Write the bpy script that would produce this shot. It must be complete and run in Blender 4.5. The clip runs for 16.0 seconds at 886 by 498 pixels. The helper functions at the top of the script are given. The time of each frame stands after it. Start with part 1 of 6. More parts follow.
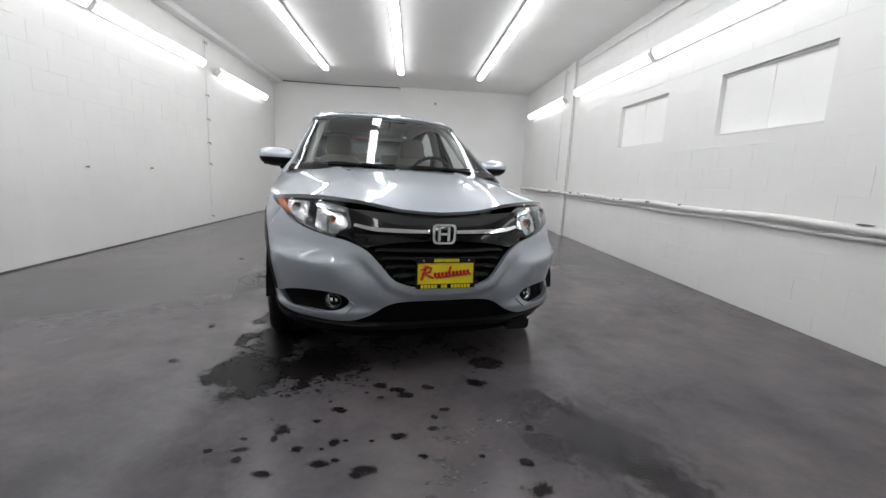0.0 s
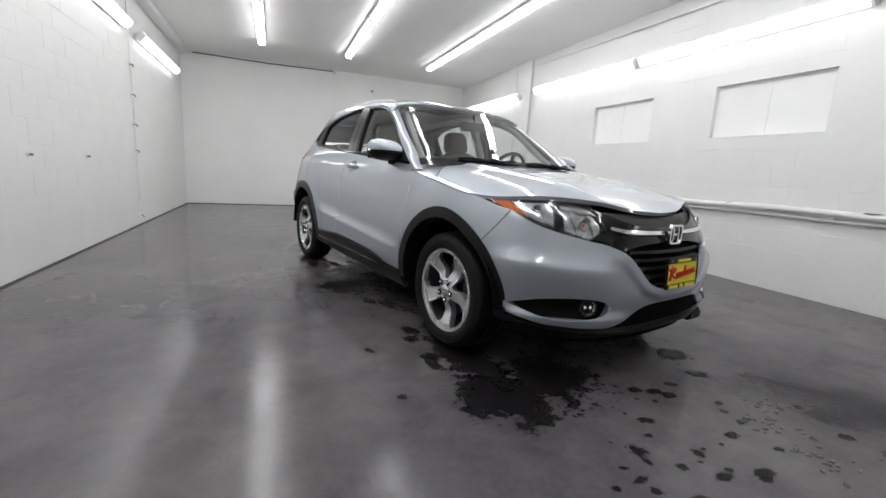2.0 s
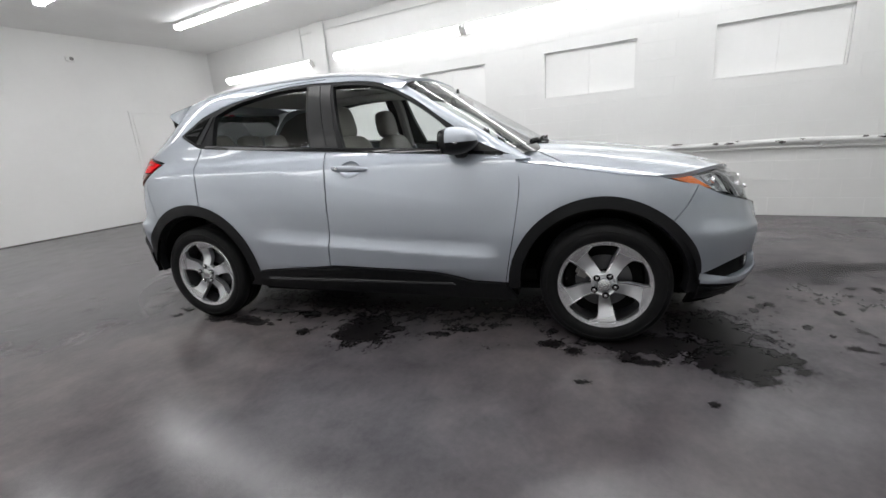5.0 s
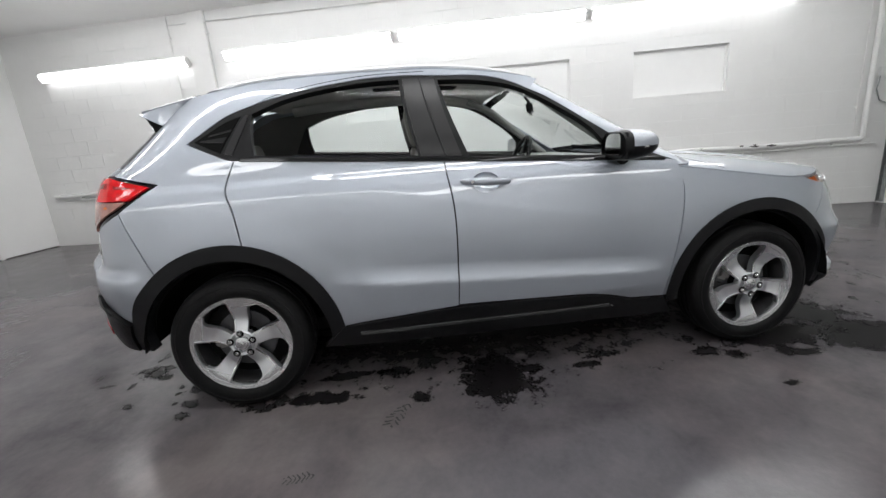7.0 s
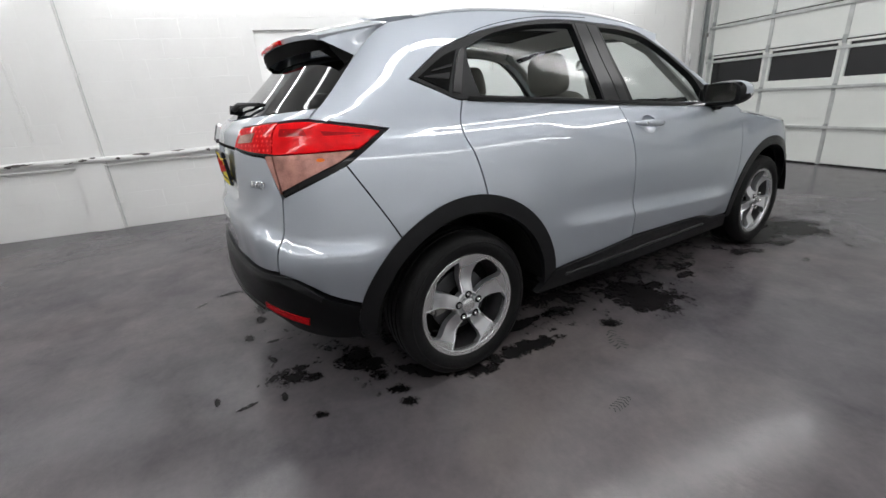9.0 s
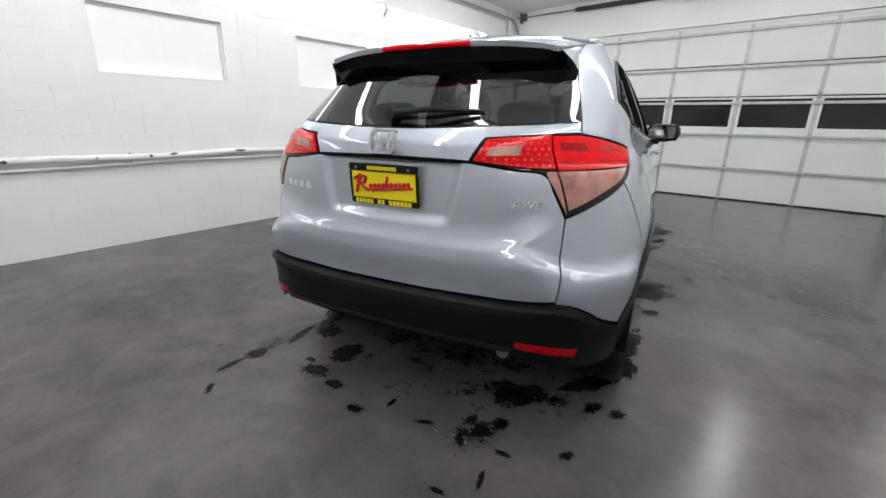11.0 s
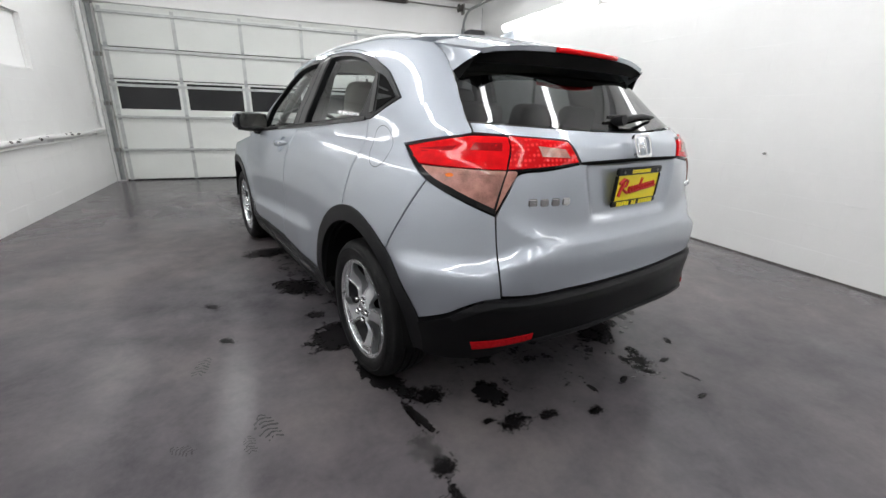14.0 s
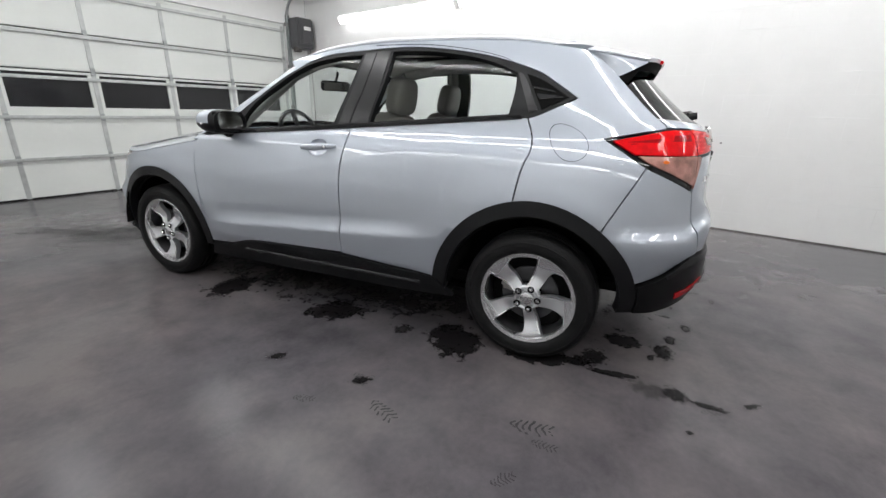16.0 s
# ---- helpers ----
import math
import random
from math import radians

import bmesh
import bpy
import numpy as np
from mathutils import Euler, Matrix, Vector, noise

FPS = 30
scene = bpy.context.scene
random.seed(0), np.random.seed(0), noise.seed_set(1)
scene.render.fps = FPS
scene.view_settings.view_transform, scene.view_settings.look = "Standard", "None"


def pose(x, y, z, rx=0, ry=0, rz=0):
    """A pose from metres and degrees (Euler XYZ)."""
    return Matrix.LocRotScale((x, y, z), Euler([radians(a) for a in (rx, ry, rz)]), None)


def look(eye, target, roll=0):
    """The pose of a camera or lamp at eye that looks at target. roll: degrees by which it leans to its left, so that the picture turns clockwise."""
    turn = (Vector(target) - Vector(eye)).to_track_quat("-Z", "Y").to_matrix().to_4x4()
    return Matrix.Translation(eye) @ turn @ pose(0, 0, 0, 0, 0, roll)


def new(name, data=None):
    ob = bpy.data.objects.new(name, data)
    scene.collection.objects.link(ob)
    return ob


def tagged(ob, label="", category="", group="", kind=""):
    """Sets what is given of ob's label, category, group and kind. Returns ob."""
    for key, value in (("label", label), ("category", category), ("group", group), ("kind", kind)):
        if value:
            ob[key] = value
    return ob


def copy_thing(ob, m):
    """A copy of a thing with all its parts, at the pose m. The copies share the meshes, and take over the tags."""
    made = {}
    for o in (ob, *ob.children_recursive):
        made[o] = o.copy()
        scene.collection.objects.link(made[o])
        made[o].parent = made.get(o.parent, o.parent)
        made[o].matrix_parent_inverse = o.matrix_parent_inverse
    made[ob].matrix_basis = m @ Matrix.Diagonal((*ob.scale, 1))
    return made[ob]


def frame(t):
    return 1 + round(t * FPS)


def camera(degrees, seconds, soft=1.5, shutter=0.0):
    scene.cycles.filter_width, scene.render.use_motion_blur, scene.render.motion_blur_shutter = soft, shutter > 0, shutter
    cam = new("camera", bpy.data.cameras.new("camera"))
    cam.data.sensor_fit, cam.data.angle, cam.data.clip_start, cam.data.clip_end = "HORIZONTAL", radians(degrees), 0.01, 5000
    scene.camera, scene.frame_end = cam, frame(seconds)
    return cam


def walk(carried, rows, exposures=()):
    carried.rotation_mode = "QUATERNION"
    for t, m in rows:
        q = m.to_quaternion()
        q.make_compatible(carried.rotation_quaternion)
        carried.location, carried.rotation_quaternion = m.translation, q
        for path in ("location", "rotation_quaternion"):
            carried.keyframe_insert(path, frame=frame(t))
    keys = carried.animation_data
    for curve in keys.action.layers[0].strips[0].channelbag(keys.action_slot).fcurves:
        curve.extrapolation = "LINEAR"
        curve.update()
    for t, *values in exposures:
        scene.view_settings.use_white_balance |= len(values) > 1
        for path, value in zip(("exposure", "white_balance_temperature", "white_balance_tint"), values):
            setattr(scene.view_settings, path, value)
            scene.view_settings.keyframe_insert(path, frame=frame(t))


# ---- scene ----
cam = camera(93.3, 16.0)
PATH = [
    (0, (0.301, -4.093, 1.016), (0.457, -2.129, 0.674), 2.8),
    (0.5, (-0.101, -3.954, 0.946), (0.084, -2.013, 0.5), 2.6),
    (1, (-0.521, -3.85, 0.954), (-0.167, -1.918, 0.578), 3.8),
    (1.5, (-0.976, -3.763, 0.97), (-0.338, -1.903, 0.607), 2.2),
    (2, (-1.415, -3.563, 0.974), (-0.674, -1.74, 0.617), 3.3),
    (2.5, (-1.841, -3.425, 0.996), (-0.852, -1.718, 0.668), 2.4),
    (3, (-2.142, -3.222, 1.033), (-0.98, -1.67, 0.543), -1.5),
    (5.5, (-2.776, -1.392, 1.134), (-1.01, -0.622, 0.599), -4.3),
    (6, (-2.836, -0.998, 1.154), (-1.003, -0.462, 0.562), -4.6),
    (6.5, (-2.83, -0.565, 1.179), (-0.945, -0.136, 0.666), -5.4),
    (7, (-2.804, -0.14, 1.18), (-0.883, 0.118, 0.688), -4.6),
    (7.5, (-2.801, 0.322, 1.187), (-0.886, 0.343, 0.611), -5.6),
    (8, (-2.754, 0.793, 1.194), (-0.854, 0.683, 0.58), -3.7),
    (8.5, (-2.758, 1.248, 1.154), (-0.899, 0.811, 0.559), -4.2),
    (9, (-2.641, 1.687, 1.174), (-0.849, 1.098, 0.508), -4.1),
    (11.5, (-1.21, 3.241, 1.185), (-0.37, 1.523, 0.599), 2.0),
    (12, (-0.814, 3.392, 1.176), (-0.393, 1.531, 0.577), 3.3),
    (12.5, (-0.398, 3.458, 1.17), (-0.206, 1.551, 0.598), 3.0),
    (13, (0.031, 3.434, 1.191), (-0.088, 1.509, 0.663), 4.1),
    (13.5, (0.445, 3.411, 1.213), (-0.099, 1.57, 0.651), 2.5),
    (14, (0.863, 3.239, 1.211), (0.142, 1.48, 0.588), 1.6),
    (14.5, (1.288, 3.088, 1.209), (0.277, 1.476, 0.592), 1.9),
    (15, (1.661, 2.824, 1.194), (0.527, 1.309, 0.547), 1.8),
    (15.5, (1.997, 2.508, 1.193), (0.657, 1.144, 0.607), 1.4),
    (16, (2.305, 2.219, 1.194), (0.762, 1.111, 0.567), 1.4),
]
walk(cam, [(t, look(eye, target, roll)) for t, eye, target, roll in PATH], exposures=[(0, -.04), (2.5, -.02), (5.5, .08), (9.0, .1), (11.5, .2), (16.0, .25)])

# ---- world, lamps' strength, exposure ----
world = bpy.data.worlds.new("world")
scene.world = world
world.use_nodes = True
world.node_tree.nodes["Background"].inputs["Color"].default_value = (.55, .6, .7, 1)
world.node_tree.nodes["Background"].inputs["Strength"].default_value = 0.05
TUBE_STRENGTH = 16.0
WALL_TUBE_STRENGTH = 4.6
scene.view_settings.exposure = 0.0
A = 12.8


# ---- materials ----
def material(name, color, rough=.5, metal=0.0, coat=0.0, noise=.0, scale=8.0, bump=0.0, bump_scale=60.0, tint=None, spec=.5, rough_var=0.0, object_random=0.0):
    """A principled material whose colour drifts between two tones at two scales, with a fine relief."""
    m = bpy.data.materials.new(name)
    m.use_nodes = True
    nt = m.node_tree
    b = nt.nodes["Principled BSDF"]
    b.inputs["Base Color"].default_value = (*color, 1)
    b.inputs["Roughness"].default_value = rough
    b.inputs["Metallic"].default_value = metal
    b.inputs["Coat Weight"].default_value = coat
    b.inputs["Coat Roughness"].default_value = .03
    b.inputs["Specular IOR Level"].default_value = spec
    pos = nt.nodes.new("ShaderNodeNewGeometry")
    if noise or object_random:
        a, c = nt.nodes.new("ShaderNodeTexNoise"), nt.nodes.new("ShaderNodeTexNoise")
        for n, s in ((a, scale), (c, scale * 9)):
            n.inputs["Scale"].default_value = s
            n.inputs["Detail"].default_value = 5
            nt.links.new(pos.outputs["Position"], n.inputs["Vector"])
        add = nt.nodes.new("ShaderNodeMath")
        add.operation = "MULTIPLY_ADD"
        add.inputs[1].default_value = .35
        nt.links.new(c.outputs["Fac"], add.inputs[0])
        nt.links.new(a.outputs["Fac"], add.inputs[2])
        last = add.outputs[0]
        if object_random:
            info = nt.nodes.new("ShaderNodeObjectInfo")
            more = nt.nodes.new("ShaderNodeMath")
            more.operation = "MULTIPLY_ADD"
            more.inputs[1].default_value = object_random
            nt.links.new(info.outputs["Random"], more.inputs[0])
            nt.links.new(last, more.inputs[2])
            last = more.outputs[0]
        ramp = nt.nodes.new("ShaderNodeValToRGB")
        other = tint or tuple(v * (1 - noise) for v in color)
        ramp.color_ramp.elements[0].position, ramp.color_ramp.elements[1].position = .45, .9
        ramp.color_ramp.elements[0].color = (*other, 1)
        ramp.color_ramp.elements[1].color = (*color, 1)
        nt.links.new(last, ramp.inputs["Fac"])
        nt.links.new(ramp.outputs["Color"], b.inputs["Base Color"])
        if rough_var:
            mr = nt.nodes.new("ShaderNodeMapRange")
            mr.inputs["From Min"].default_value, mr.inputs["From Max"].default_value = .4, .95
            mr.inputs["To Min"].default_value, mr.inputs["To Max"].default_value = rough - rough_var, rough + rough_var
            nt.links.new(last, mr.inputs["Value"])
            nt.links.new(mr.outputs["Result"], b.inputs["Roughness"])
    if bump:
        n = nt.nodes.new("ShaderNodeTexNoise")
        n.inputs["Scale"].default_value = bump_scale
        n.inputs["Detail"].default_value = 4
        nt.links.new(pos.outputs["Position"], n.inputs["Vector"])
        bp = nt.nodes.new("ShaderNodeBump")
        bp.inputs["Strength"].default_value = bump
        bp.inputs["Distance"].default_value = .01
        nt.links.new(n.outputs["Fac"], bp.inputs["Height"])
        nt.links.new(bp.outputs["Normal"], b.inputs["Normal"])
    return m


def glass(name, color, ior=1.45, through=1.0):
    """A thin pane: what is behind it shows, tinted, under a mirror-like sheen that grows at grazing angles."""
    m = bpy.data.materials.new(name)
    m.use_nodes = True
    nt = m.node_tree
    nt.nodes.remove(nt.nodes["Principled BSDF"])
    out = nt.nodes["Material Output"]
    tr, gl, mix, fr, pw, ma = (nt.nodes.new("ShaderNodeBsdfTransparent"), nt.nodes.new("ShaderNodeBsdfGlossy"), nt.nodes.new("ShaderNodeMixShader"),
                               nt.nodes.new("ShaderNodeLayerWeight"), nt.nodes.new("ShaderNodeMath"), nt.nodes.new("ShaderNodeMath"))
    tr.inputs["Color"].default_value = (*color, 1)
    gl.inputs["Roughness"].default_value = .01
    fr.inputs["Blend"].default_value = .5
    base = ((ior - 1) / (ior + 1)) ** 2 * 1.8
    pw.operation, ma.operation = "POWER", "MULTIPLY_ADD"
    pw.inputs[1].default_value = 4.5
    ma.inputs[1].default_value, ma.inputs[2].default_value = 1 - base, base
    nt.links.new(fr.outputs["Facing"], pw.inputs[0])
    nt.links.new(pw.outputs[0], ma.inputs[0])
    nt.links.new(ma.outputs[0], mix.inputs[0])
    nt.links.new(tr.outputs[0], mix.inputs[1])
    nt.links.new(gl.outputs[0], mix.inputs[2])
    nt.links.new(mix.outputs[0], out.inputs["Surface"])
    return m


def lamp_material(name, color, strength):
    m = bpy.data.materials.new(name)
    m.use_nodes = True
    b = m.node_tree.nodes["Principled BSDF"]
    b.inputs["Base Color"].default_value = (.8, .8, .8, 1)
    b.inputs["Emission Color"].default_value = (*color, 1)
    b.inputs["Emission Strength"].default_value = strength
    return m


def paint_material():
    m = material("silver_blue_paint", (.395, .430, .480), .50, .70, 1.0, .06, 400)
    m.node_tree.nodes["Principled BSDF"].inputs["Coat IOR"].default_value = 1.95
    m.node_tree.nodes["Principled BSDF"].inputs["Coat Roughness"].default_value = .015
    return m


def floor_material():
    """Dark painted concrete: cloudy grey with brownish worn drifts, fine scuffs, and a gloss broken by wear."""
    m = material("painted_floor", (.100, .094, .097), .3, 0, 0, 0, spec=.42)
    nt = m.node_tree
    b = nt.nodes["Principled BSDF"]
    pos = nt.nodes.new("ShaderNodeNewGeometry")

    def noise_node(scale, detail, rough=.55, stretch=None, warp=0.0):
        n = nt.nodes.new("ShaderNodeTexNoise")
        n.inputs["Scale"].default_value, n.inputs["Detail"].default_value, n.inputs["Roughness"].default_value = scale, detail, rough
        n.inputs["Distortion"].default_value = warp
        if stretch:
            mp = nt.nodes.new("ShaderNodeMapping")
            mp.inputs["Scale"].default_value, mp.inputs["Rotation"].default_value = stretch, (0, 0, radians(28))
            nt.links.new(pos.outputs["Position"], mp.inputs["Vector"])
            nt.links.new(mp.outputs["Vector"], n.inputs["Vector"])
        else:
            nt.links.new(pos.outputs["Position"], n.inputs["Vector"])
        return n.outputs["Fac"]

    def sums(*terms):
        """Adds up (value, weight) pairs, each value taken about its middle."""
        last = None
        for value, weight in terms:
            n = nt.nodes.new("ShaderNodeMath")
            n.operation = "MULTIPLY_ADD"
            n.inputs[1].default_value = weight
            n.inputs[2].default_value = .5 - .5 * weight if last is None else 0
            nt.links.new(value, n.inputs[0])
            if last is not None:
                off = nt.nodes.new("ShaderNodeMath")
                off.operation = "SUBTRACT"
                off.inputs[1].default_value = .5 * weight
                nt.links.new(last, off.inputs[0])
                nt.links.new(off.outputs[0], n.inputs[2])
            last = n.outputs[0]
        return last

    def ramp(value, stops):
        r = nt.nodes.new("ShaderNodeValToRGB")
        e = r.color_ramp.elements
        while len(e) < len(stops):
            e.new(.5)
        for el, (p, c) in zip(e, stops):
            el.position, el.color = p, (*c, 1)
        nt.links.new(value, r.inputs["Fac"])
        return r.outputs["Color"]
    big, mid, fine = noise_node(.7, 5, .58), noise_node(4.2, 7, .62, None, .3), noise_node(38, 4, .6)
    scuff = noise_node(9, 5, .7, (1, 7, 1), .4)
    cloud = sums((big, .95), (mid, .46), (fine, .14))
    base = ramp(cloud, [(.30, (.055, .052, .059)), (.50, (.095, .088, .095)), (.70, (.138, .127, .129))])
    drift = ramp(noise_node(.45, 4, .6), [(.44, (0, 0, 0)), (.64, (.55, .55, .55))])
    brown = nt.nodes.new("ShaderNodeMixRGB")
    brown.blend_type = "MULTIPLY"
    brown.inputs["Color2"].default_value = (1.16, 1.05, .99, 1)
    nt.links.new(drift, brown.inputs["Fac"])
    nt.links.new(base, brown.inputs["Color1"])
    nt.links.new(brown.outputs["Color"], b.inputs["Base Color"])
    mr = nt.nodes.new("ShaderNodeMapRange")
    mr.inputs["From Min"].default_value, mr.inputs["From Max"].default_value = .25, .75
    mr.inputs["To Min"].default_value, mr.inputs["To Max"].default_value = .13, .255
    nt.links.new(sums((mid, .8), (fine, .35), (scuff, .5)), mr.inputs["Value"])
    # the paint is worn duller where people walk, towards the wall with the niches
    split = nt.nodes.new("ShaderNodeSeparateXYZ")
    nt.links.new(pos.outputs["Position"], split.inputs[0])
    wear = nt.nodes.new("ShaderNodeMapRange")
    wear.interpolation_type = "SMOOTHSTEP"
    wear.inputs["From Min"].default_value, wear.inputs["From Max"].default_value = -1.7, -.1
    wear.inputs["To Min"].default_value, wear.inputs["To Max"].default_value = .44, .13
    nt.links.new(split.outputs["X"], wear.inputs["Value"])
    nt.links.new(wear.outputs["Result"], b.inputs["Specular IOR Level"])
    nt.links.new(mr.outputs["Result"], b.inputs["Roughness"])
    bp = nt.nodes.new("ShaderNodeBump")
    bp.inputs["Strength"].default_value, bp.inputs["Distance"].default_value = .14, .008
    nt.links.new(sums((noise_node(13, 5, .6), 1.0), (noise_node(70, 3), .25)), bp.inputs["Height"])
    nt.links.new(bp.outputs["Normal"], b.inputs["Normal"])
    return m


def film_material(name, color, rough, strength, edge=.16, grain=1.0):
    """A film of water, dried stain or painted shade that runs out in a ragged edge, uneven within; its outline follows
    the thing's own round.
    """
    m = material(name, color, rough, noise=.4, scale=9, spec=.09, rough_var=.04)
    nt = m.node_tree
    b, out = nt.nodes["Principled BSDF"], nt.nodes["Material Output"]
    own, pos = nt.nodes.new("ShaderNodeTexCoord"), nt.nodes.new("ShaderNodeNewGeometry")
    far = nt.nodes.new("ShaderNodeVectorMath")
    far.operation = "LENGTH"
    nt.links.new(own.outputs["Object"], far.inputs[0])
    last = far.outputs["Value"]
    for scale, weight in ((5.5, 1.7), (19.0, 1.5), (60.0, .9)):
        n, add = nt.nodes.new("ShaderNodeTexNoise"), nt.nodes.new("ShaderNodeMath")
        n.inputs["Scale"].default_value, n.inputs["Detail"].default_value = scale * grain, 2
        add.operation = "MULTIPLY_ADD"
        add.inputs[1].default_value = weight
        nt.links.new(pos.outputs["Position"], n.inputs["Vector"])
        nt.links.new(n.outputs["Fac"], add.inputs[0])
        nt.links.new(last, add.inputs[2])
        last = add.outputs[0]
    mr = nt.nodes.new("ShaderNodeMapRange")
    mr.interpolation_type = "SMOOTHSTEP"
    mr.inputs["From Min"].default_value, mr.inputs["From Max"].default_value = 3.02 - edge, 3.02 + edge
    mr.inputs["To Min"].default_value, mr.inputs["To Max"].default_value = strength, 0
    nt.links.new(last, mr.inputs["Value"])
    clear, mix = nt.nodes.new("ShaderNodeBsdfTransparent"), nt.nodes.new("ShaderNodeMixShader")
    nt.links.new(mr.outputs["Result"], mix.inputs[0])
    nt.links.new(clear.outputs[0], mix.inputs[1])
    nt.links.new(b.outputs[0], mix.inputs[2])
    nt.links.new(mix.outputs[0], out.inputs["Surface"])
    return m


PAINT = paint_material()
# one dark film for the wet patches and for the shade under the car
WET_SHADE = film_material("wet_shade_film", (.0110, .0098, .0105), .36, .95, .20)
DRIP = film_material("wet_drip", (.0110, .0098, .0105), .36, .92, .34, 3.4)
STAIN = film_material("dried_stain", (.040, .038, .041), .36, .36, .40, 1.7)
WET_MARK = material("wet_mark", (.036, .034, .037), .30, noise=.4, scale=12, spec=.14)
FLOOR = floor_material()
WALL = material("white_wall_paint", (.78, .78, .77), .42, noise=.04, scale=2.5, bump=.10, bump_scale=45, object_random=.05)
PLASTER = material("white_plaster", (.89, .89, .88), .5, noise=.04, scale=1.5, bump=.05, bump_scale=30)
CEILING = material("ceiling_paint", (.88, .88, .87), .6, noise=.05, scale=1.2, bump=.04, bump_scale=40)
PIPE_WHITE = material("white_pipe_paint", (.78, .78, .77), .35, noise=.10, scale=6, bump=.25, bump_scale=25)
DARK_WORN = material("bare_worn_pipe", (.10, .09, .085), .7, noise=.5, scale=30, bump=.3)
BLACK_PLASTIC = material("black_plastic", (.009, .0092, .0102), .40, noise=.25, scale=12, bump=.10, bump_scale=400, spec=.22)
BUMPER_BLACK = material("bumper_black", (.0055, .0055, .006), .34, noise=.25, scale=12, bump=.08, bump_scale=400, spec=.12)
GLOSS_BLACK = material("gloss_black", (.005, .005, .006), .05, spec=.30)
PILLAR_FILM = material("satin_pillar_film", (.014, .014, .015), .28, spec=.45, noise=.2, scale=14)
DARK = material("dark_liner", (.008, .008, .008), .9, noise=.3, scale=10, spec=.06)
RUBBER = material("tyre_rubber", (.009, .009, .0095), .55, spec=.18, noise=.35, scale=14, bump=.25, bump_scale=80)
ALLOY = material("alloy_silver", (.72, .73, .75), .28, .85, .4, .08, 20)
MACHINED = material("machined_alloy", (.74, .75, .76), .26, .9, .2, .08, 40)
CHROME = material("chrome", (.80, .80, .81), .07, 1.0)
STEEL = material("worn_steel", (.32, .31, .30), .4, .9, noise=.3, scale=18)
GALVANISED = material("galvanised_steel", (.42, .44, .44), .38, .75, noise=.25, scale=14)
DOOR_WHITE = material("door_panel_paint", (.74, .76, .73), .45, noise=.05, scale=2, bump=.05, bump_scale=18)
PANE_DARK = material("dark_window_pane", (.012, .012, .014), .12)
RED_LENS = material("red_lens", (.78, .005, .009), .06, coat=.0, spec=.22, noise=.25, scale=30)
# red darkened for shade: bumper reflectors and shadows in the tail lamps
SHADED_RED = material("shaded_red_lens", (.36, .005, .008), .12, spec=.2, noise=.4, scale=90)
RED_DOTS = material("dotted_red_lens", (.78, .005, .009), .06, spec=.22)
_nt = RED_DOTS.node_tree
_dots, _ramp = _nt.nodes.new("ShaderNodeTexVoronoi"), _nt.nodes.new("ShaderNodeValToRGB")
_dots.inputs["Scale"].default_value, _dots.inputs["Randomness"].default_value = 62, .12
_ramp.color_ramp.elements[0].position, _ramp.color_ramp.elements[0].color = .16, (.92, .045, .045, 1)
_ramp.color_ramp.elements[1].position, _ramp.color_ramp.elements[1].color = .46, (.56, .004, .007, 1)
_nt.links.new(_nt.nodes.new("ShaderNodeNewGeometry").outputs["Position"], _dots.inputs["Vector"])
_nt.links.new(_dots.outputs["Distance"], _ramp.inputs["Fac"])
_nt.links.new(_ramp.outputs["Color"], _nt.nodes["Principled BSDF"].inputs["Base Color"])
CLEAR_LENS = material("frosted_lens", (.54, .25, .20), .16, .25, coat=.5, noise=.55, scale=22, bump=.12, bump_scale=320)
AMBER = material("amber_lens", (.75, .16, .02), .1, coat=.8, noise=.2, scale=30)
REFLECTOR = material("lamp_reflector", (.70, .705, .72), .16, .95, noise=.4, scale=40)
SEAT = material("grey_leather", (.26, .245, .225), .5, noise=.12, scale=10, bump=.15, bump_scale=150)
TRIM_GREY = material("grey_trim", (.27, .27, .26), .65, noise=.1, scale=8)
LINING = material("dark_lining", (.085, .08, .075), .8, noise=.15, scale=14)
HEADLINER = material("headliner_cloth", (.52, .51, .49), .9, noise=.06, scale=20, bump=.1, bump_scale=300)
YELLOW = material("yellow_plate", (.86, .72, .01), .4, noise=.05, scale=20)
RED_PRINT = material("red_print", (.50, .010, .010), .5)
WATER = material("standing_water", (.05, .048, .05), .03, spec=.9)
DARK_STRIP = material("dark_grey_strip", (.12, .12, .125), .25, .5)
LAMP_GREY = material("lamp_housing_grey", (.26, .265, .27), .22, .8, noise=.6, scale=30)
# silver alloy darkened to carry the shade inside the wheels
SHADED_ALLOY = material("shaded_alloy", (.10, .10, .105), .5, .7, noise=.3, scale=20)
STILE = material("pale_steel", (.56, .58, .57), .42, .35, noise=.25, scale=12)
CLEAR_GLASS = glass("clear_glass", (.93, .96, .95))
SIDE_GLASS = glass("side_window_glass", (.90, .93, .92), 1.2)
TINTED_GLASS = glass("tinted_glass", (.12, .127, .13), 1.5)
LENS_GLASS = glass("lens_glass", (.95, .96, .97), 1.42)
TUBE = lamp_material("fluorescent_tube", (.985, .99, 1), TUBE_STRENGTH)
WALL_TUBE = lamp_material("wall_fluorescent_tube", (.985, .99, 1), WALL_TUBE_STRENGTH)
GREY_BOX = material("grey_metal_box", (.09, .09, .095), .45, noise=.2, scale=10)


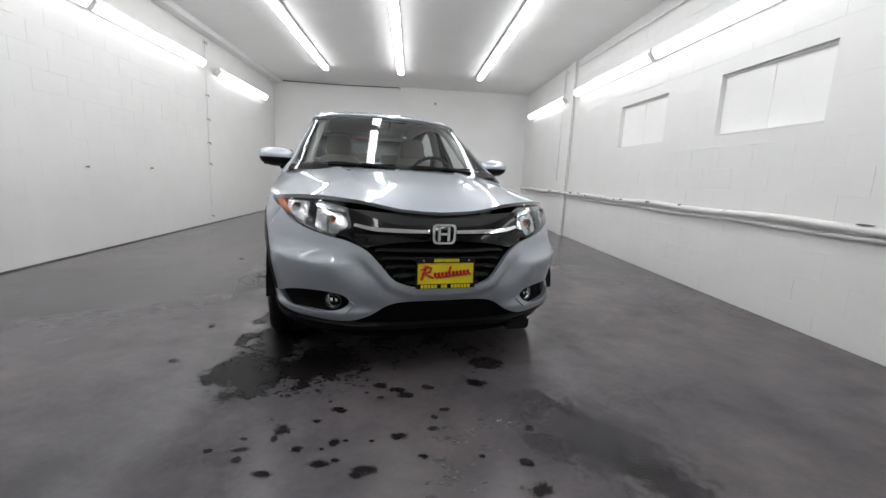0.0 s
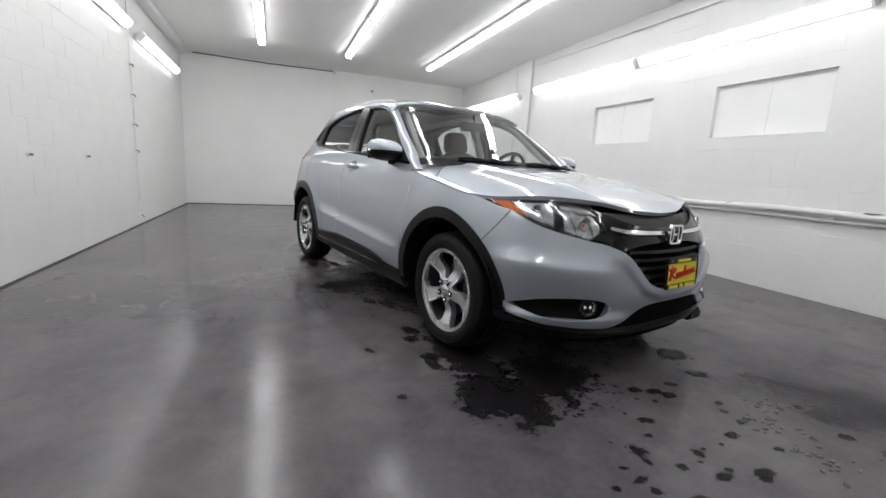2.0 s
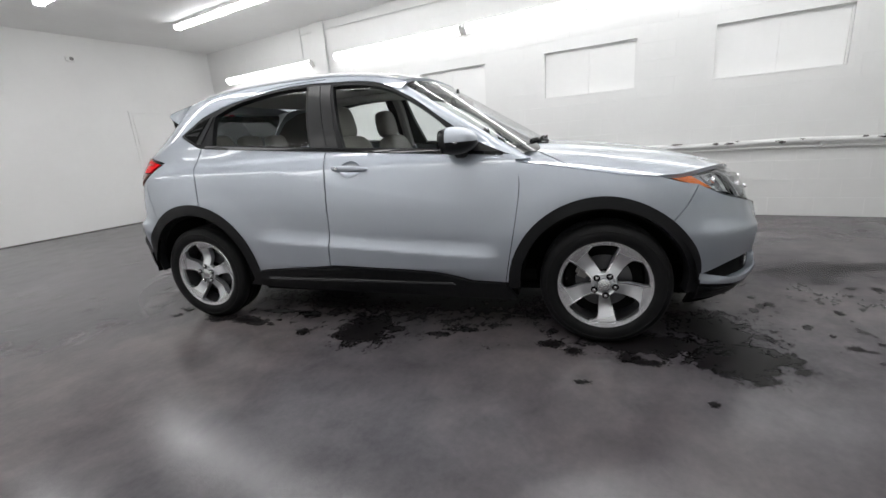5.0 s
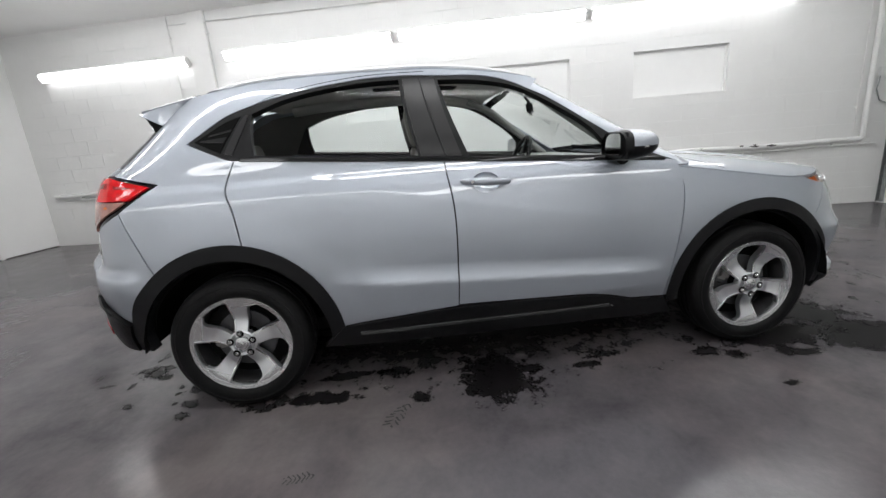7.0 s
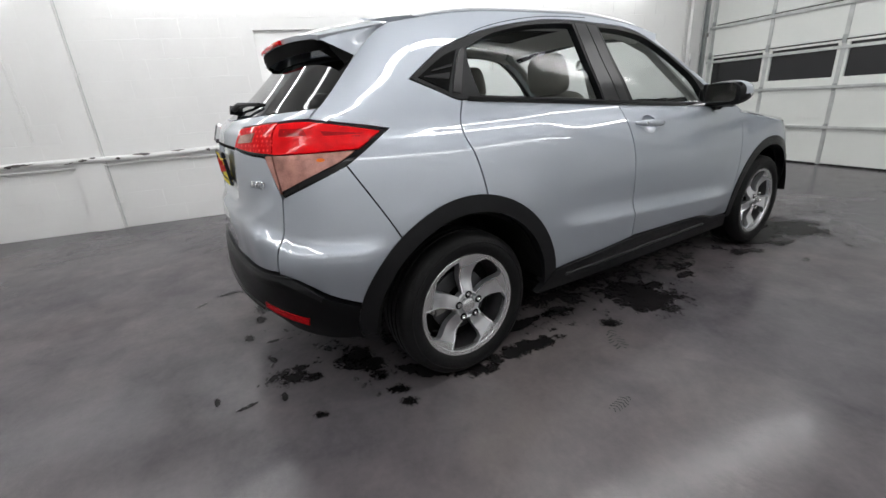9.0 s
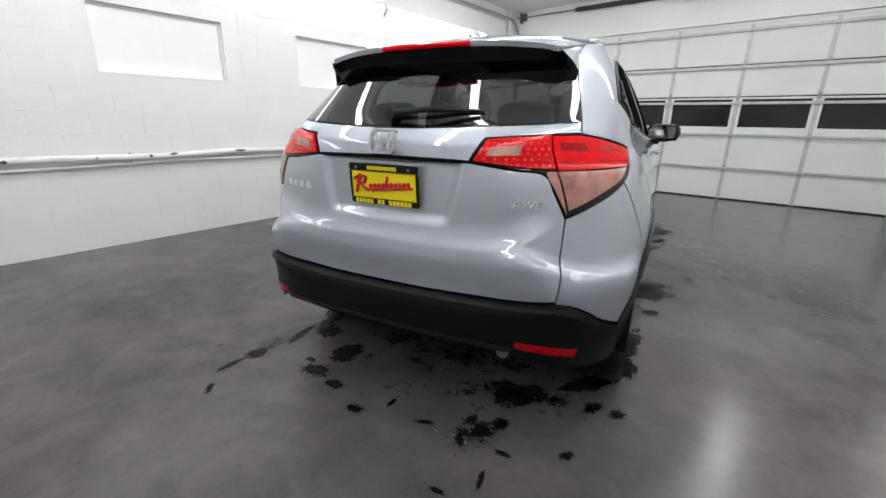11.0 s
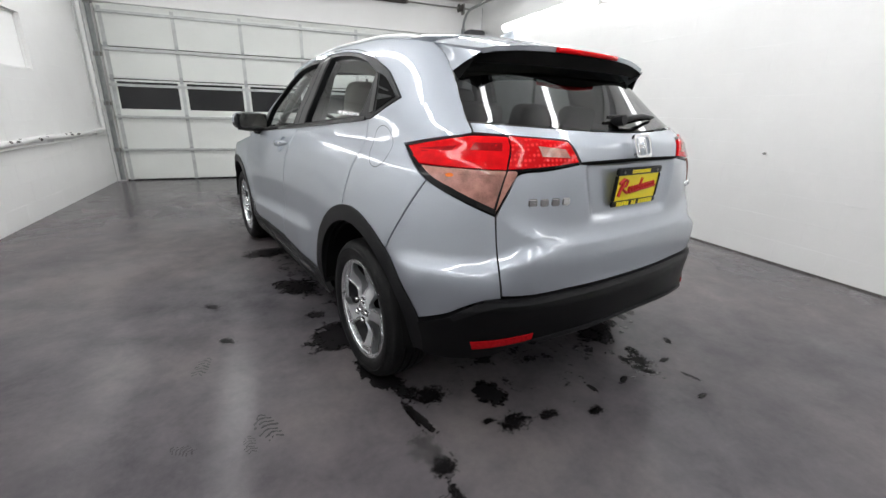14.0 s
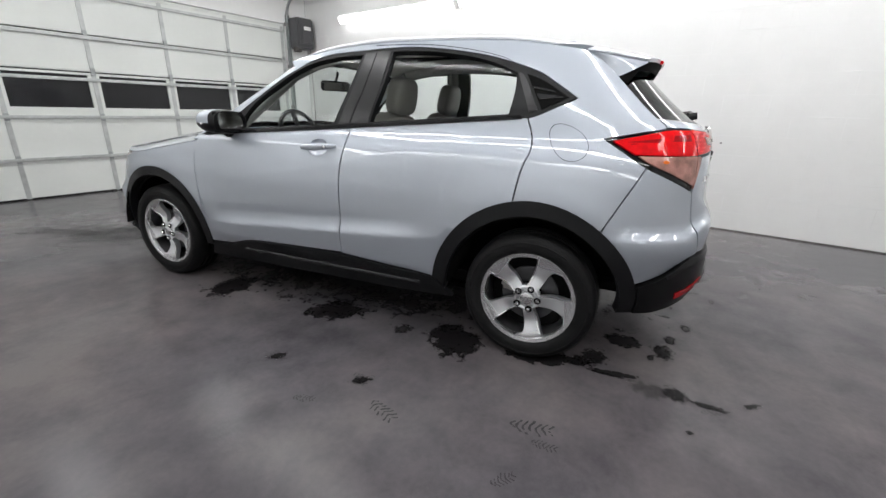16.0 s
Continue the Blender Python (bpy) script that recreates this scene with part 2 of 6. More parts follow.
# ---- mesh helpers ----
def mesh_from(name, verts, faces, mat, smooth=False, normals=None):
    me = bpy.data.meshes.new(name)
    me.from_pydata([tuple(v) for v in verts], [], faces)
    me.materials.append(mat)
    if smooth:
        me.polygons.foreach_set("use_smooth", [True] * len(me.polygons))
    me.update()
    if normals is not None:
        me.normals_split_custom_set_from_vertices([tuple(n) for n in normals])
    return me


def put(name, me, parent=None, label="", m=None):
    ob = new(name, me)
    if parent is not None:
        ob.parent = parent
    if m is not None:
        ob.matrix_basis = m
    if label:
        ob["label"] = label
    return ob


def part(name, bm, mat, parent, label="", smooth=True, m=None):
    """Links a bmesh as one mesh object under a thing or a part."""
    me = bpy.data.meshes.new(name)
    bm.normal_update()
    bm.to_mesh(me)
    bm.free()
    me.materials.append(mat)
    if smooth:
        me.polygons.foreach_set("use_smooth", [True] * len(me.polygons))
        try:
            me.set_sharp_from_angle(angle=radians(38))
        except Exception:
            pass
    return put(name, me, parent, label, m)


def empty(name, m=None, parent=None):
    ob = new(name, None)
    ob.empty_display_size = .1
    if parent is not None:
        ob.parent = parent
    if m is not None:
        ob.matrix_basis = m
    return ob


def box_bm(x0, x1, y0, y1, z0, z1, bevel=0.0, bm=None, seg=2):
    own = bm is None
    bm = bm or bmesh.new()
    vs = [bm.verts.new((x, y, z)) for x in (x0, x1) for y in (y0, y1) for z in (z0, z1)]
    fs = [bm.faces.new([vs[i] for i in f]) for f in ((0, 1, 3, 2), (4, 6, 7, 5), (0, 4, 5, 1), (2, 3, 7, 6), (0, 2, 6, 4), (1, 5, 7, 3))]
    if bevel:
        es = list({e for f in fs for e in f.edges})
        bmesh.ops.bevel(bm, geom=es, offset=bevel, segments=seg, affect="EDGES", clamp_overlap=True)
    return bm


def tube_bm(points, r, n=12, bm=None, caps=True, radii=None):
    """A round tube along a polyline."""
    bm = bm or bmesh.new()
    pts = [Vector(p) for p in points]
    rings = []
    side = None
    for i, p in enumerate(pts):
        d = (pts[min(i + 1, len(pts) - 1)] - pts[max(i - 1, 0)]).normalized()
        if side is None:
            side = d.orthogonal().normalized()
        side = (side - d * side.dot(d)).normalized()
        up = d.cross(side)
        rr = radii[i] if radii else r
        rings.append([bm.verts.new(p + (side * math.cos(a) + up * math.sin(a)) * rr) for a in (2 * math.pi * k / n for k in range(n))])
    for a, b in zip(rings, rings[1:]):
        for k in range(n):
            bm.faces.new((a[k], a[(k + 1) % n], b[(k + 1) % n], b[k]))
    if caps:
        bm.faces.new(rings[0][::-1])
        bm.faces.new(rings[-1])
    return bm


def lathe_bm(profile, n=48, axis="X", bm=None, close=False):
    """Turns a (along the axis, radius) profile round the x axis."""
    bm = bm or bmesh.new()
    rings = []
    for h, r in profile:
        rings.append([bm.verts.new((h, r * math.cos(2 * math.pi * k / n), r * math.sin(2 * math.pi * k / n))) for k in range(n)])
    for a, b in zip(rings, rings[1:]):
        for k in range(n):
            bm.faces.new((a[k], b[k], b[(k + 1) % n], a[(k + 1) % n]))
    if close:
        bm.faces.new(rings[0])
        bm.faces.new(rings[-1][::-1])
    return bm


def smooth_loop(points, closed=True, n=6):
    """A curve through points; a point with a third value is a corner, where the curve may break."""
    k = len(points)
    corners = [i for i in range(k) if len(points[i]) > 2]
    out = []

    def run(idx, loop):
        res = []
        m = len(idx)
        for j in range(m - (0 if loop else 1)):
            p1, p2 = points[idx[j]], points[idx[(j + 1) % m]]
            p0 = points[idx[j - 1]] if (loop or j > 0) else p1
            p3 = points[idx[(j + 2) % m]] if (loop or j + 2 < m) else p2
            for q in range(n):
                u = q / n
                res.append(tuple(.5 * (2 * p1[c] + (p2[c] - p0[c]) * u + (2 * p0[c] - 5 * p1[c] + 4 * p2[c] - p3[c]) * u * u
                                       + (3 * p1[c] - p0[c] - 3 * p2[c] + p3[c]) * u ** 3) for c in (0, 1)))
        return res
    if closed and not corners:
        return run(list(range(k)), True)
    if not closed:
        breaks = sorted(set([0] + corners + [k - 1]))
        for a, b in zip(breaks, breaks[1:]):
            out += run(list(range(a, b + 1)), False)
        return out + [tuple(points[-1][:2])]
    for a, b in zip(corners, corners[1:] + [corners[0] + k]):
        out += run([i % k for i in range(a, b + 1)], False)
    return out


def rounded(points, r, n=4):
    """A polygon with its corners rounded."""
    out = []
    k = len(points)
    for i in range(k):
        p, a, b = Vector(points[i][:2]), Vector(points[i - 1][:2]), Vector(points[(i + 1) % k][:2])
        da, db = a - p, b - p
        ra, rb = min(r, da.length * .45), min(r, db.length * .45)
        q0, q1 = p + da.normalized() * ra, p + db.normalized() * rb
        for j in range(n + 1):
            u = j / n
            v = q0 * (1 - u) ** 2 + p * 2 * u * (1 - u) + q1 * u * u
            out.append((v.x, v.y))
    return out


def shrink(loop, d):
    """The loop moved inwards by d, to leave a gap to its neighbours."""
    area = sum(p[0] * q[1] - q[0] * p[1] for p, q in zip(loop, loop[1:] + loop[:1]))
    sg = 1 if area > 0 else -1
    out = []
    k = len(loop)
    for i in range(k):
        a, b = loop[i - 1], loop[(i + 1) % k]
        t = Vector((b[0] - a[0], b[1] - a[1]))
        if t.length < 1e-9:
            out.append(loop[i])
            continue
        t.normalize()
        out.append((loop[i][0] - t.y * sg * d, loop[i][1] + t.x * sg * d))
    return out


def clean(loop, tol=1e-4):
    out = []
    for p in loop:
        if not out or math.hypot(p[0] - out[-1][0], p[1] - out[-1][1]) > tol:
            out.append(p)
    if math.hypot(out[0][0] - out[-1][0], out[0][1] - out[-1][1]) <= tol:
        out.pop()
    return out


def sheet(outline, surf, holes=(), step=.03, depth=.014, lift=0.0, outward=None):
    """A patch of a surface: a filled outline in the surface's own two measures, cut into small cells, bent onto the surface
    and folded inwards at its edges. Gives vertices, normals and faces."""
    bm = bmesh.new()
    edges = []
    for loop in [outline] + list(holes):
        vs = [bm.verts.new((p[0], p[1], 0)) for p in clean(loop)]
        edges += [bm.edges.new((vs[i], vs[(i + 1) % len(vs)])) for i in range(len(vs))]
    bmesh.ops.triangle_fill(bm, use_beauty=True, use_dissolve=False, edges=edges)
    for axis in (0, 1):
        lo, hi = min(p[axis] for p in outline), max(p[axis] for p in outline)
        cuts = int((hi - lo) / step)
        for i in range(1, cuts + 1):
            co = Vector((0, 0, 0))
            co[axis] = lo + (hi - lo) * i / (cuts + 1)
            no = Vector((0, 0, 0))
            no[axis] = 1
            bmesh.ops.bisect_plane(bm, geom=bm.verts[:] + bm.edges[:] + bm.faces[:], plane_co=co, plane_no=no)
    bmesh.ops.remove_doubles(bm, verts=bm.verts[:], dist=1e-5)
    bmesh.ops.triangulate(bm, faces=[f for f in bm.faces if len(f.verts) > 4])
    bm.verts.index_update()
    verts, normals, e = [], [], 2e-3
    for v in bm.verts:
        a, b = v.co.x, v.co.y
        p = Vector(surf(a, b))
        du = Vector(surf(a + e, b)) - Vector(surf(a - e, b))
        dv = Vector(surf(a, b + e)) - Vector(surf(a, b - e))
        n = du.cross(dv)
        n = n.normalized() if n.length > 1e-12 else Vector((0, 0, 1))
        out = Vector(outward(p)) if outward else Vector((p.x * 1.5, p.y - max(-1.2, min(1.2, p.y)) * .98, (p.z - .7) * .5))
        if n.dot(out) < 0:
            n.negate()
        verts.append(p + n * lift)
        normals.append(n)
    faces = []
    for f in bm.faces:
        idx = [v.index for v in f.verts]
        q = [verts[i] for i in idx]
        if (q[1] - q[0]).cross(q[2] - q[0]).dot(normals[idx[0]]) < 0:
            idx.reverse()
        faces.append(idx)
    if depth:
        for ed in bm.edges:
            if len(ed.link_faces) == 1:
                i, j = ed.verts[0].index, ed.verts[1].index
                c = sum((verts[v.index] for v in ed.link_faces[0].verts), Vector()) / len(ed.link_faces[0].verts)
                n = (normals[i] + normals[j]).normalized()
                d = verts[j] - verts[i]
                side = d.cross(n).normalized()
                if side.dot(verts[i] - c) < 0:
                    side.negate()
                k = len(verts)
                verts += [verts[i].copy(), verts[j].copy(), verts[j] - normals[j] * depth, verts[i] - normals[i] * depth]
                normals += [side] * 4
                q = [k, k + 1, k + 2, k + 3]
                if (verts[k + 1] - verts[k]).cross(verts[k + 2] - verts[k]).dot(side) < 0:
                    q.reverse()
                faces.append(q)
    bm.free()
    return verts, normals, faces


def panel(name, outline, surf, mat, parent, holes=(), step=.03, depth=.014, lift=0.0, label="", gap=.002, pair=False, outward=None):
    """A body panel; pair: one on each side of the car. Gives the objects."""
    loop = shrink(clean(outline), gap) if gap else outline
    v, n, f = sheet(loop, surf, holes, step, depth, lift, outward)
    obs = [put(name, mesh_from(name, v, f, mat, True, n), parent, label)]
    if pair:
        v2 = [(-p[0], p[1], p[2]) for p in v]
        n2 = [(-q[0], q[1], q[2]) for q in n]
        obs.append(put(name, mesh_from(name, v2, [g[::-1] for g in f], mat, True, n2), parent, label))
    return obs

# ---- the garage: floor, walls, ceiling ----
XL, XR, YB, YD, TOP = -3.22, 3.22, 7.13, -5.04, 3.20


def structure(name, bm, mat, label, category, smooth=False):
    return tagged(part(name, bm, mat, None, "", smooth), label, category, "", "structure")


floor = structure("floor", box_bm(XL - .2, XR + .2, YD - 1.5, YB + .2, -.12, 0), FLOOR, "dark grey painted concrete garage floor, worn and glossy", "floor")
ceiling = structure("ceiling", box_bm(XL - .2, XR + .2, YD - .2, YB + .2, TOP, TOP + .12), CEILING, "flat white painted garage ceiling", "ceiling")
wall_back = structure("wall_back", box_bm(XL - .2, XR + .2, YB, YB + .2, 0, TOP), PLASTER, "smooth white painted end wall", "wall")
wall_left = structure("wall_left", box_bm(XL - .2, XL - .005, YD, YB, 0, TOP), WALL, "white painted concrete block side wall", "wall")
OPENINGS = [(.80, 1.90), (-1.18, -.06), (-3.11, -1.98)]
SILL, HEAD = 1.53, 2.10


def right_wall():
    """The side wall with its three blocked-up window niches."""
    bm = bmesh.new()
    x0, x1 = XR + .005, XR + .25
    box_bm(x0, x1, YD, YB, 0, SILL, bm=bm)
    box_bm(x0, x1, YD, YB, HEAD, TOP, bm=bm)
    ys = [YD] + sorted(v for o in OPENINGS for v in o) + [YB]
    for a, b in zip(ys[0::2], ys[1::2]):
        box_bm(x0, x1, a, b, SILL, HEAD, bm=bm)
    return bm


wall_right = structure("wall_right", right_wall(), WALL, "white painted concrete block wall with three shallow window niches", "wall")
for i, (a, b) in enumerate(OPENINGS):
    win = tagged(empty("window_%d" % (i + 1), pose(XR, (a + b) / 2, SILL)), "blocked-up window niche painted white over", "window", "window niches in the block wall", "structure")
    h, w = HEAD - SILL, b - a
    part("pane", box_bm(.060, .10, -w / 2, -.0015, 0, h), PLASTER, win, smooth=False)
    part("pane", box_bm(.057, .10, .0, w / 2, 0, h), PLASTER, win, smooth=False)
    part("window_frame", box_bm(.040, .056, -w / 2 + .002, w / 2 - .002, h - .02, h - .001, .004), WALL, win, "white head rail", smooth=False)
    part("window_frame", box_bm(.030, .058, -w / 2 + .001, -w / 2 + .02, 0, h - .03, .003), WALL, win, smooth=False)
    part("window_sill", box_bm(.004, .06, -w / 2 + .001, w / 2 - .001, .001, .015, .004), WALL, win, smooth=False)

# the pier, the crack beside it and the header over the roller door
structure("pier", box_bm(XR - .045, XR - .002, 3.74, 4.02, 0, TOP, .006), WALL, "flat white painted wall pier", "pier")
structure("wall_header", box_bm(XL, XR, YD - .2, YD, 2.61, TOP), PLASTER, "white painted header over the garage door", "wall")
structure("wall_door_left", box_bm(XL, -2.78, YD - .2, YD, 0, 2.61), PLASTER, "white painted wall beside the garage door", "wall")
structure("wall_door_right", box_bm(3.10, XR, YD - .2, YD, 0, 2.61), PLASTER, "white painted wall beside the garage door", "wall")
# unseen dark backdrop, added behind the closed door
structure("door_backdrop", box_bm(XL - .2, XR + .2, YD - 1.5, YD - 1.4, 0, TOP), DARK, "unseen dark backdrop added behind the garage door", "wall")
structure("trim", box_bm(XL + .001, XL + .16, -1.5, YB - .001, TOP - .09, TOP - .001, .006), CEILING, "white boxed trim under the ceiling edge", "trim")

# thin dark strips added for the grimy joint where wall meets floor
for x0, x1, y0, y1 in ((XL + .0005, XL + .005, -2.6, YB - .006), (XL + .006, XR - .01, YB - .005, YB - .0005)):
    structure("wall_foot_joint", box_bm(x0, x1, y0, y1, .0005, .013), DARK_WORN, "thin dark grimy joint along the foot of the wall", "wall joint")

# ---- fluorescent lamps ----
def lamp(long=2.44, lit=TUBE, bracket=False, half=.062):
    """A strip lamp that hangs with its tubes downwards: tray, two end caps and two lengths of lit cover."""
    root = empty("fluorescent_lamp")
    part("tray", box_bm(-.075, .075, -long / 2 + .02, long / 2 - .02, .055, .095, .008), PLASTER, root, "white metal tray", smooth=False)
    for s in (-1, 1):
        part("end_cap", box_bm(-.062, .062, s * (long / 2 - .015) - .012, s * (long / 2 - .015) + .012, .0, .09, .006), PLASTER, root, smooth=False)
    for s in (-1, 1):
        bm = bmesh.new()
        n, c0, c1 = 10, s * (.006 if s > 0 else .006), s * (long / 2 - .03)
        ring = [(half * math.cos(math.pi * k / n), .056 - .058 * math.sin(math.pi * k / n) ** .7) for k in range(n + 1)]
        va = [bm.verts.new((x, c0, z)) for x, z in ring]
        vb = [bm.verts.new((x, c1, z)) for x, z in ring]
        for k in range(n):
            bm.faces.new((va[k], va[k + 1], vb[k + 1], vb[k]))
        bm.faces.new(va)
        bm.faces.new(vb)
        bmesh.ops.recalc_face_normals(bm, faces=bm.faces[:])
        part("tube_cover", bm, lit, root, "lit white tube cover")
    if bracket:
        for s in (-.8, .8):
            part("bracket", box_bm(-.03, .03, s - .02, s + .02, .093, .16, .004), PLASTER, root, smooth=False)
    return root


first = None
for x in (-1.61, -.03, 1.68):
    for k in range(4):
        y1 = 5.43 - k * 2.38
        m = pose(x + .006 * (k % 2), y1 - 1.18, TOP - .10)
        if first is None:
            first = lamp(2.35)
            tagged(first, "lit white fluorescent strip lamp fixed under the ceiling", "lamp", "ceiling lamps")
            first.matrix_basis = m
        else:
            copy_thing(first, m)
side = None
for x, turn, ends, z in ((XR - .115, 50, (6.50, 3.54, 1.06, -1.40), 2.55), (XL + .115, -50, (6.30, 3.37, .92, -1.55), 2.60)):
    for i, y in enumerate(ends):
        m = pose(x, y - 1.23, z - .02 * (i == 0)) @ pose(0, 0, 0, 0, turn, 0)
        if side is None:
            side = lamp(2.42, WALL_TUBE, True, .066)
            tagged(side, "lit white fluorescent strip lamp tilted on the side wall", "lamp", "wall lamps")
            side.matrix_basis = m
        else:
            copy_thing(side, m)

# ---- sectional garage door ----
def garage_door():
    d = tagged(empty("garage_door", pose(0, YD - .03, 0)), "closed white sectional garage door with a row of dark windows", "garage door")
    x0, x1 = -2.76, 3.08
    rows = [(.0, .49), (.50, .995), (1.005, 1.565), (1.575, 2.02), (2.03, 2.61)]
    starts = [2.98 - .945 * k for k in range(6)]
    for i, (a, b) in enumerate(rows):
        if i != 2:
            part("door_section", box_bm(x0, x1, -.05, 0, a, b - .006, .006), DOOR_WHITE, d, smooth=False)
            part("ridge", box_bm(x0 + .02, x1 - .02, -.004, .012, b - .05, b - .012, .005), DOOR_WHITE, d, smooth=False)
        else:
            part("door_section", box_bm(x0, x1, -.05, 0, a, 1.125, .005), DOOR_WHITE, d, smooth=False)
            part("door_section", box_bm(x0, x1, -.05, 0, 1.53, b - .006, .005), DOOR_WHITE, d, smooth=False)
            edges = [x1] + [v for s in starts for v in (s, s - .82)] + [x0]
            for p, q in zip(edges[0::2], edges[1::2]):
                if p - q > .01:
                    part("mullion", box_bm(q, p, -.05, .0, 1.125, 1.53), DOOR_WHITE, d, smooth=False)
            for s in starts:
                part("pane", box_bm(s - .82, s, -.034, -.026, 1.125, 1.53), PANE_DARK, d, "dark glass pane", smooth=False)
    for z in (.495, 1.005, 1.475, 1.985, 2.49):
        part("strut", box_bm(x0 + .01, x1 - .01, .0, .040, z - .020, z + .020, .008), STILE, d, "galvanised reinforcing strut", smooth=False)
    for s in [v - .885 for v in starts[:-1]] + [x0 + .05, x1 - .06]:
        for a, b in rows:
            part("stile", box_bm(s - .026, s + .026, -.001, .007, a + .01, b - .012, .002), STILE, d, smooth=False)
            if a > 0:
                part("hinge", box_bm(s - .025, s + .025, .007, .026, a - .05, a + .045, .006), GALVANISED, d, smooth=False)
    part("bottom_seal", box_bm(x0, x1, -.05, .004, -.002, .022), RUBBER, d, "black rubber seal", smooth=False)
    return d


garage_door()


def door_tracks():
    for s, x in ((1, 3.13), (-1, -2.81)):
        t = tagged(empty("door_track", pose(x, YD, 0)), "galvanised steel track that guides the garage door", "track", "garage door tracks")
        part("rail", box_bm(-.028, .028, .005, .012, .02, 2.75), GALVANISED, t, smooth=False)
        part("flange", box_bm(-.03, -.024, .012, .055, .02, 2.75), GALVANISED, t, smooth=False)
        part("flange", box_bm(.024, .03, .012, .055, .02, 2.75), GALVANISED, t, smooth=False)
        for z in (.5, 1.2, 1.9, 2.6):
            part("bracket", box_bm(-.05, .05, .0, .03, z - .03, z + .03, .004), STEEL, t, smooth=False)
        arc = [(0, .03 + .35 * (1 - math.cos(a)), 2.75 + .28 * math.sin(a)) for a in (math.pi / 2 * k / 8 for k in range(9))]
        part("curved_rail", tube_bm(arc + [(0, 2.4, 3.04)], .022, 8), GALVANISED, t)


door_tracks()


def torsion_bar():
    t = tagged(empty("torsion_spring_bar", pose(0, YD + .07, 3.085)), "steel torsion bar with two dark coil springs over the door", "door spring")
    part("shaft", tube_bm([(-2.95, 0, 0), (3.15, 0, 0)], .013, 10), STEEL, t)
    for a, b in ((.36, 1.95), (-1.65, -.03)):
        n = int((b - a) / .016)
        pts = [(a + (b - a) * i / (n * 8), .034 * math.cos(i * math.pi / 4), .034 * math.sin(i * math.pi / 4)) for i in range(n * 8 + 1)]
        part("coil_spring", tube_bm(pts, .0072, 5), DARK_WORN, t, "dark rusty coil spring")
        for x in (a, b):
            part("cone", tube_bm([(x - .03, 0, 0), (x + .03, 0, 0)], .03, 12), STEEL, t)
    part("centre_bracket", box_bm(.07, .26, -.07, -.02, -.11, .10, .01), PLASTER, t, smooth=False)
    for x in (-2.72, 3.00):
        part("cable_drum", tube_bm([(x - .035, 0, 0), (x - .02, 0, 0), (x + .02, 0, 0), (x + .035, 0, 0)], .06, 20, radii=[.075, .055, .055, .075]), DARK_WORN, t)
        part("end_bracket", box_bm(x + (.05 if x > 0 else -.08), x + (.08 if x > 0 else -.05), -.07, .03, -.10, .08, .004), STEEL, t, smooth=False)


torsion_bar()


def opener():
    t = tagged(empty("door_opener", pose(-2.98, YD + .06, 2.47) @ Matrix.Scale(1.2, 4)), "dark grey side-mounted door opener box on the wall", "door opener")
    part("housing", box_bm(-.15, .13, -.03, .20, -.22, .20, .02), GREY_BOX, t, smooth=False)
    part("cover", box_bm(-.11, .09, .19, .235, -.15, .12, .015), GREY_BOX, t, smooth=False)
    part("label", box_bm(-.07, .05, .234, .238, .03, .08), PLASTER, t, "small pale label", smooth=False)
    part("motor", tube_bm([(.08, .09, -.26), (.08, .09, -.20)], .06, 18), DARK_WORN, t)
    part("hand_chain", tube_bm([(-.13, .12, -.2), (-.14, .12, -1.0), (-.13, .14, -1.75)], .006, 6), STEEL, t)


opener()

# ---- side door, end-wall door ----
def side_door():
    d = tagged(empty("door_1", pose(XL, -3.30, 0)), "white side door standing ajar with a dark strip for its shaded gap", "door", "", "structure")
    ajar = pose(.006, -.40, 0, 0, 0, -2.6)
    part("leaf", box_bm(.0, .030, .0, .78, .012, 2.06, .003), PLASTER, d, smooth=False, m=ajar)
    # a solid dark strip stands in for the shade in the open gap
    part("gap_shade", box_bm(.002, .034, .781, .822, .012, 2.06, .002), DARK, d, "dark strip for the shaded gap along the door edge", smooth=False, m=ajar)
    part("handle", tube_bm([(.03, .70, .93), (.07, .70, .93), (.07, .60, .93)], .009, 8), STEEL, d, "steel lever handle", m=ajar)
    part("handle_plate", box_bm(.030, .034, .67, .73, .86, 1.0, .002), STEEL, d, smooth=False, m=ajar)


side_door()


def end_door():
    d = tagged(empty("door_2", pose(1.93, YB, 0)), "closed flush white door in the end wall", "door", "", "structure")
    part("leaf", box_bm(-.41, .41, -.012, .0, .01, 1.975, .003), PLASTER, d, smooth=False)
    part("frame", box_bm(-.47, -.42, -.022, .0, 0, 2.03, .004), PLASTER, d, smooth=False)
    part("frame", box_bm(.42, .47, -.022, .0, 0, 2.03, .004), PLASTER, d, smooth=False)
    part("frame", box_bm(-.419, .419, -.022, .0, 1.985, 2.03, .004), PLASTER, d, smooth=False)
    part("door_knob", tube_bm([(.33, -.012, .95), (.33, -.04, .95), (.33, -.05, .95), (.33, -.075, .95)], .02, 12, radii=[.012, .012, .028, .018]), STEEL, d)


end_door()

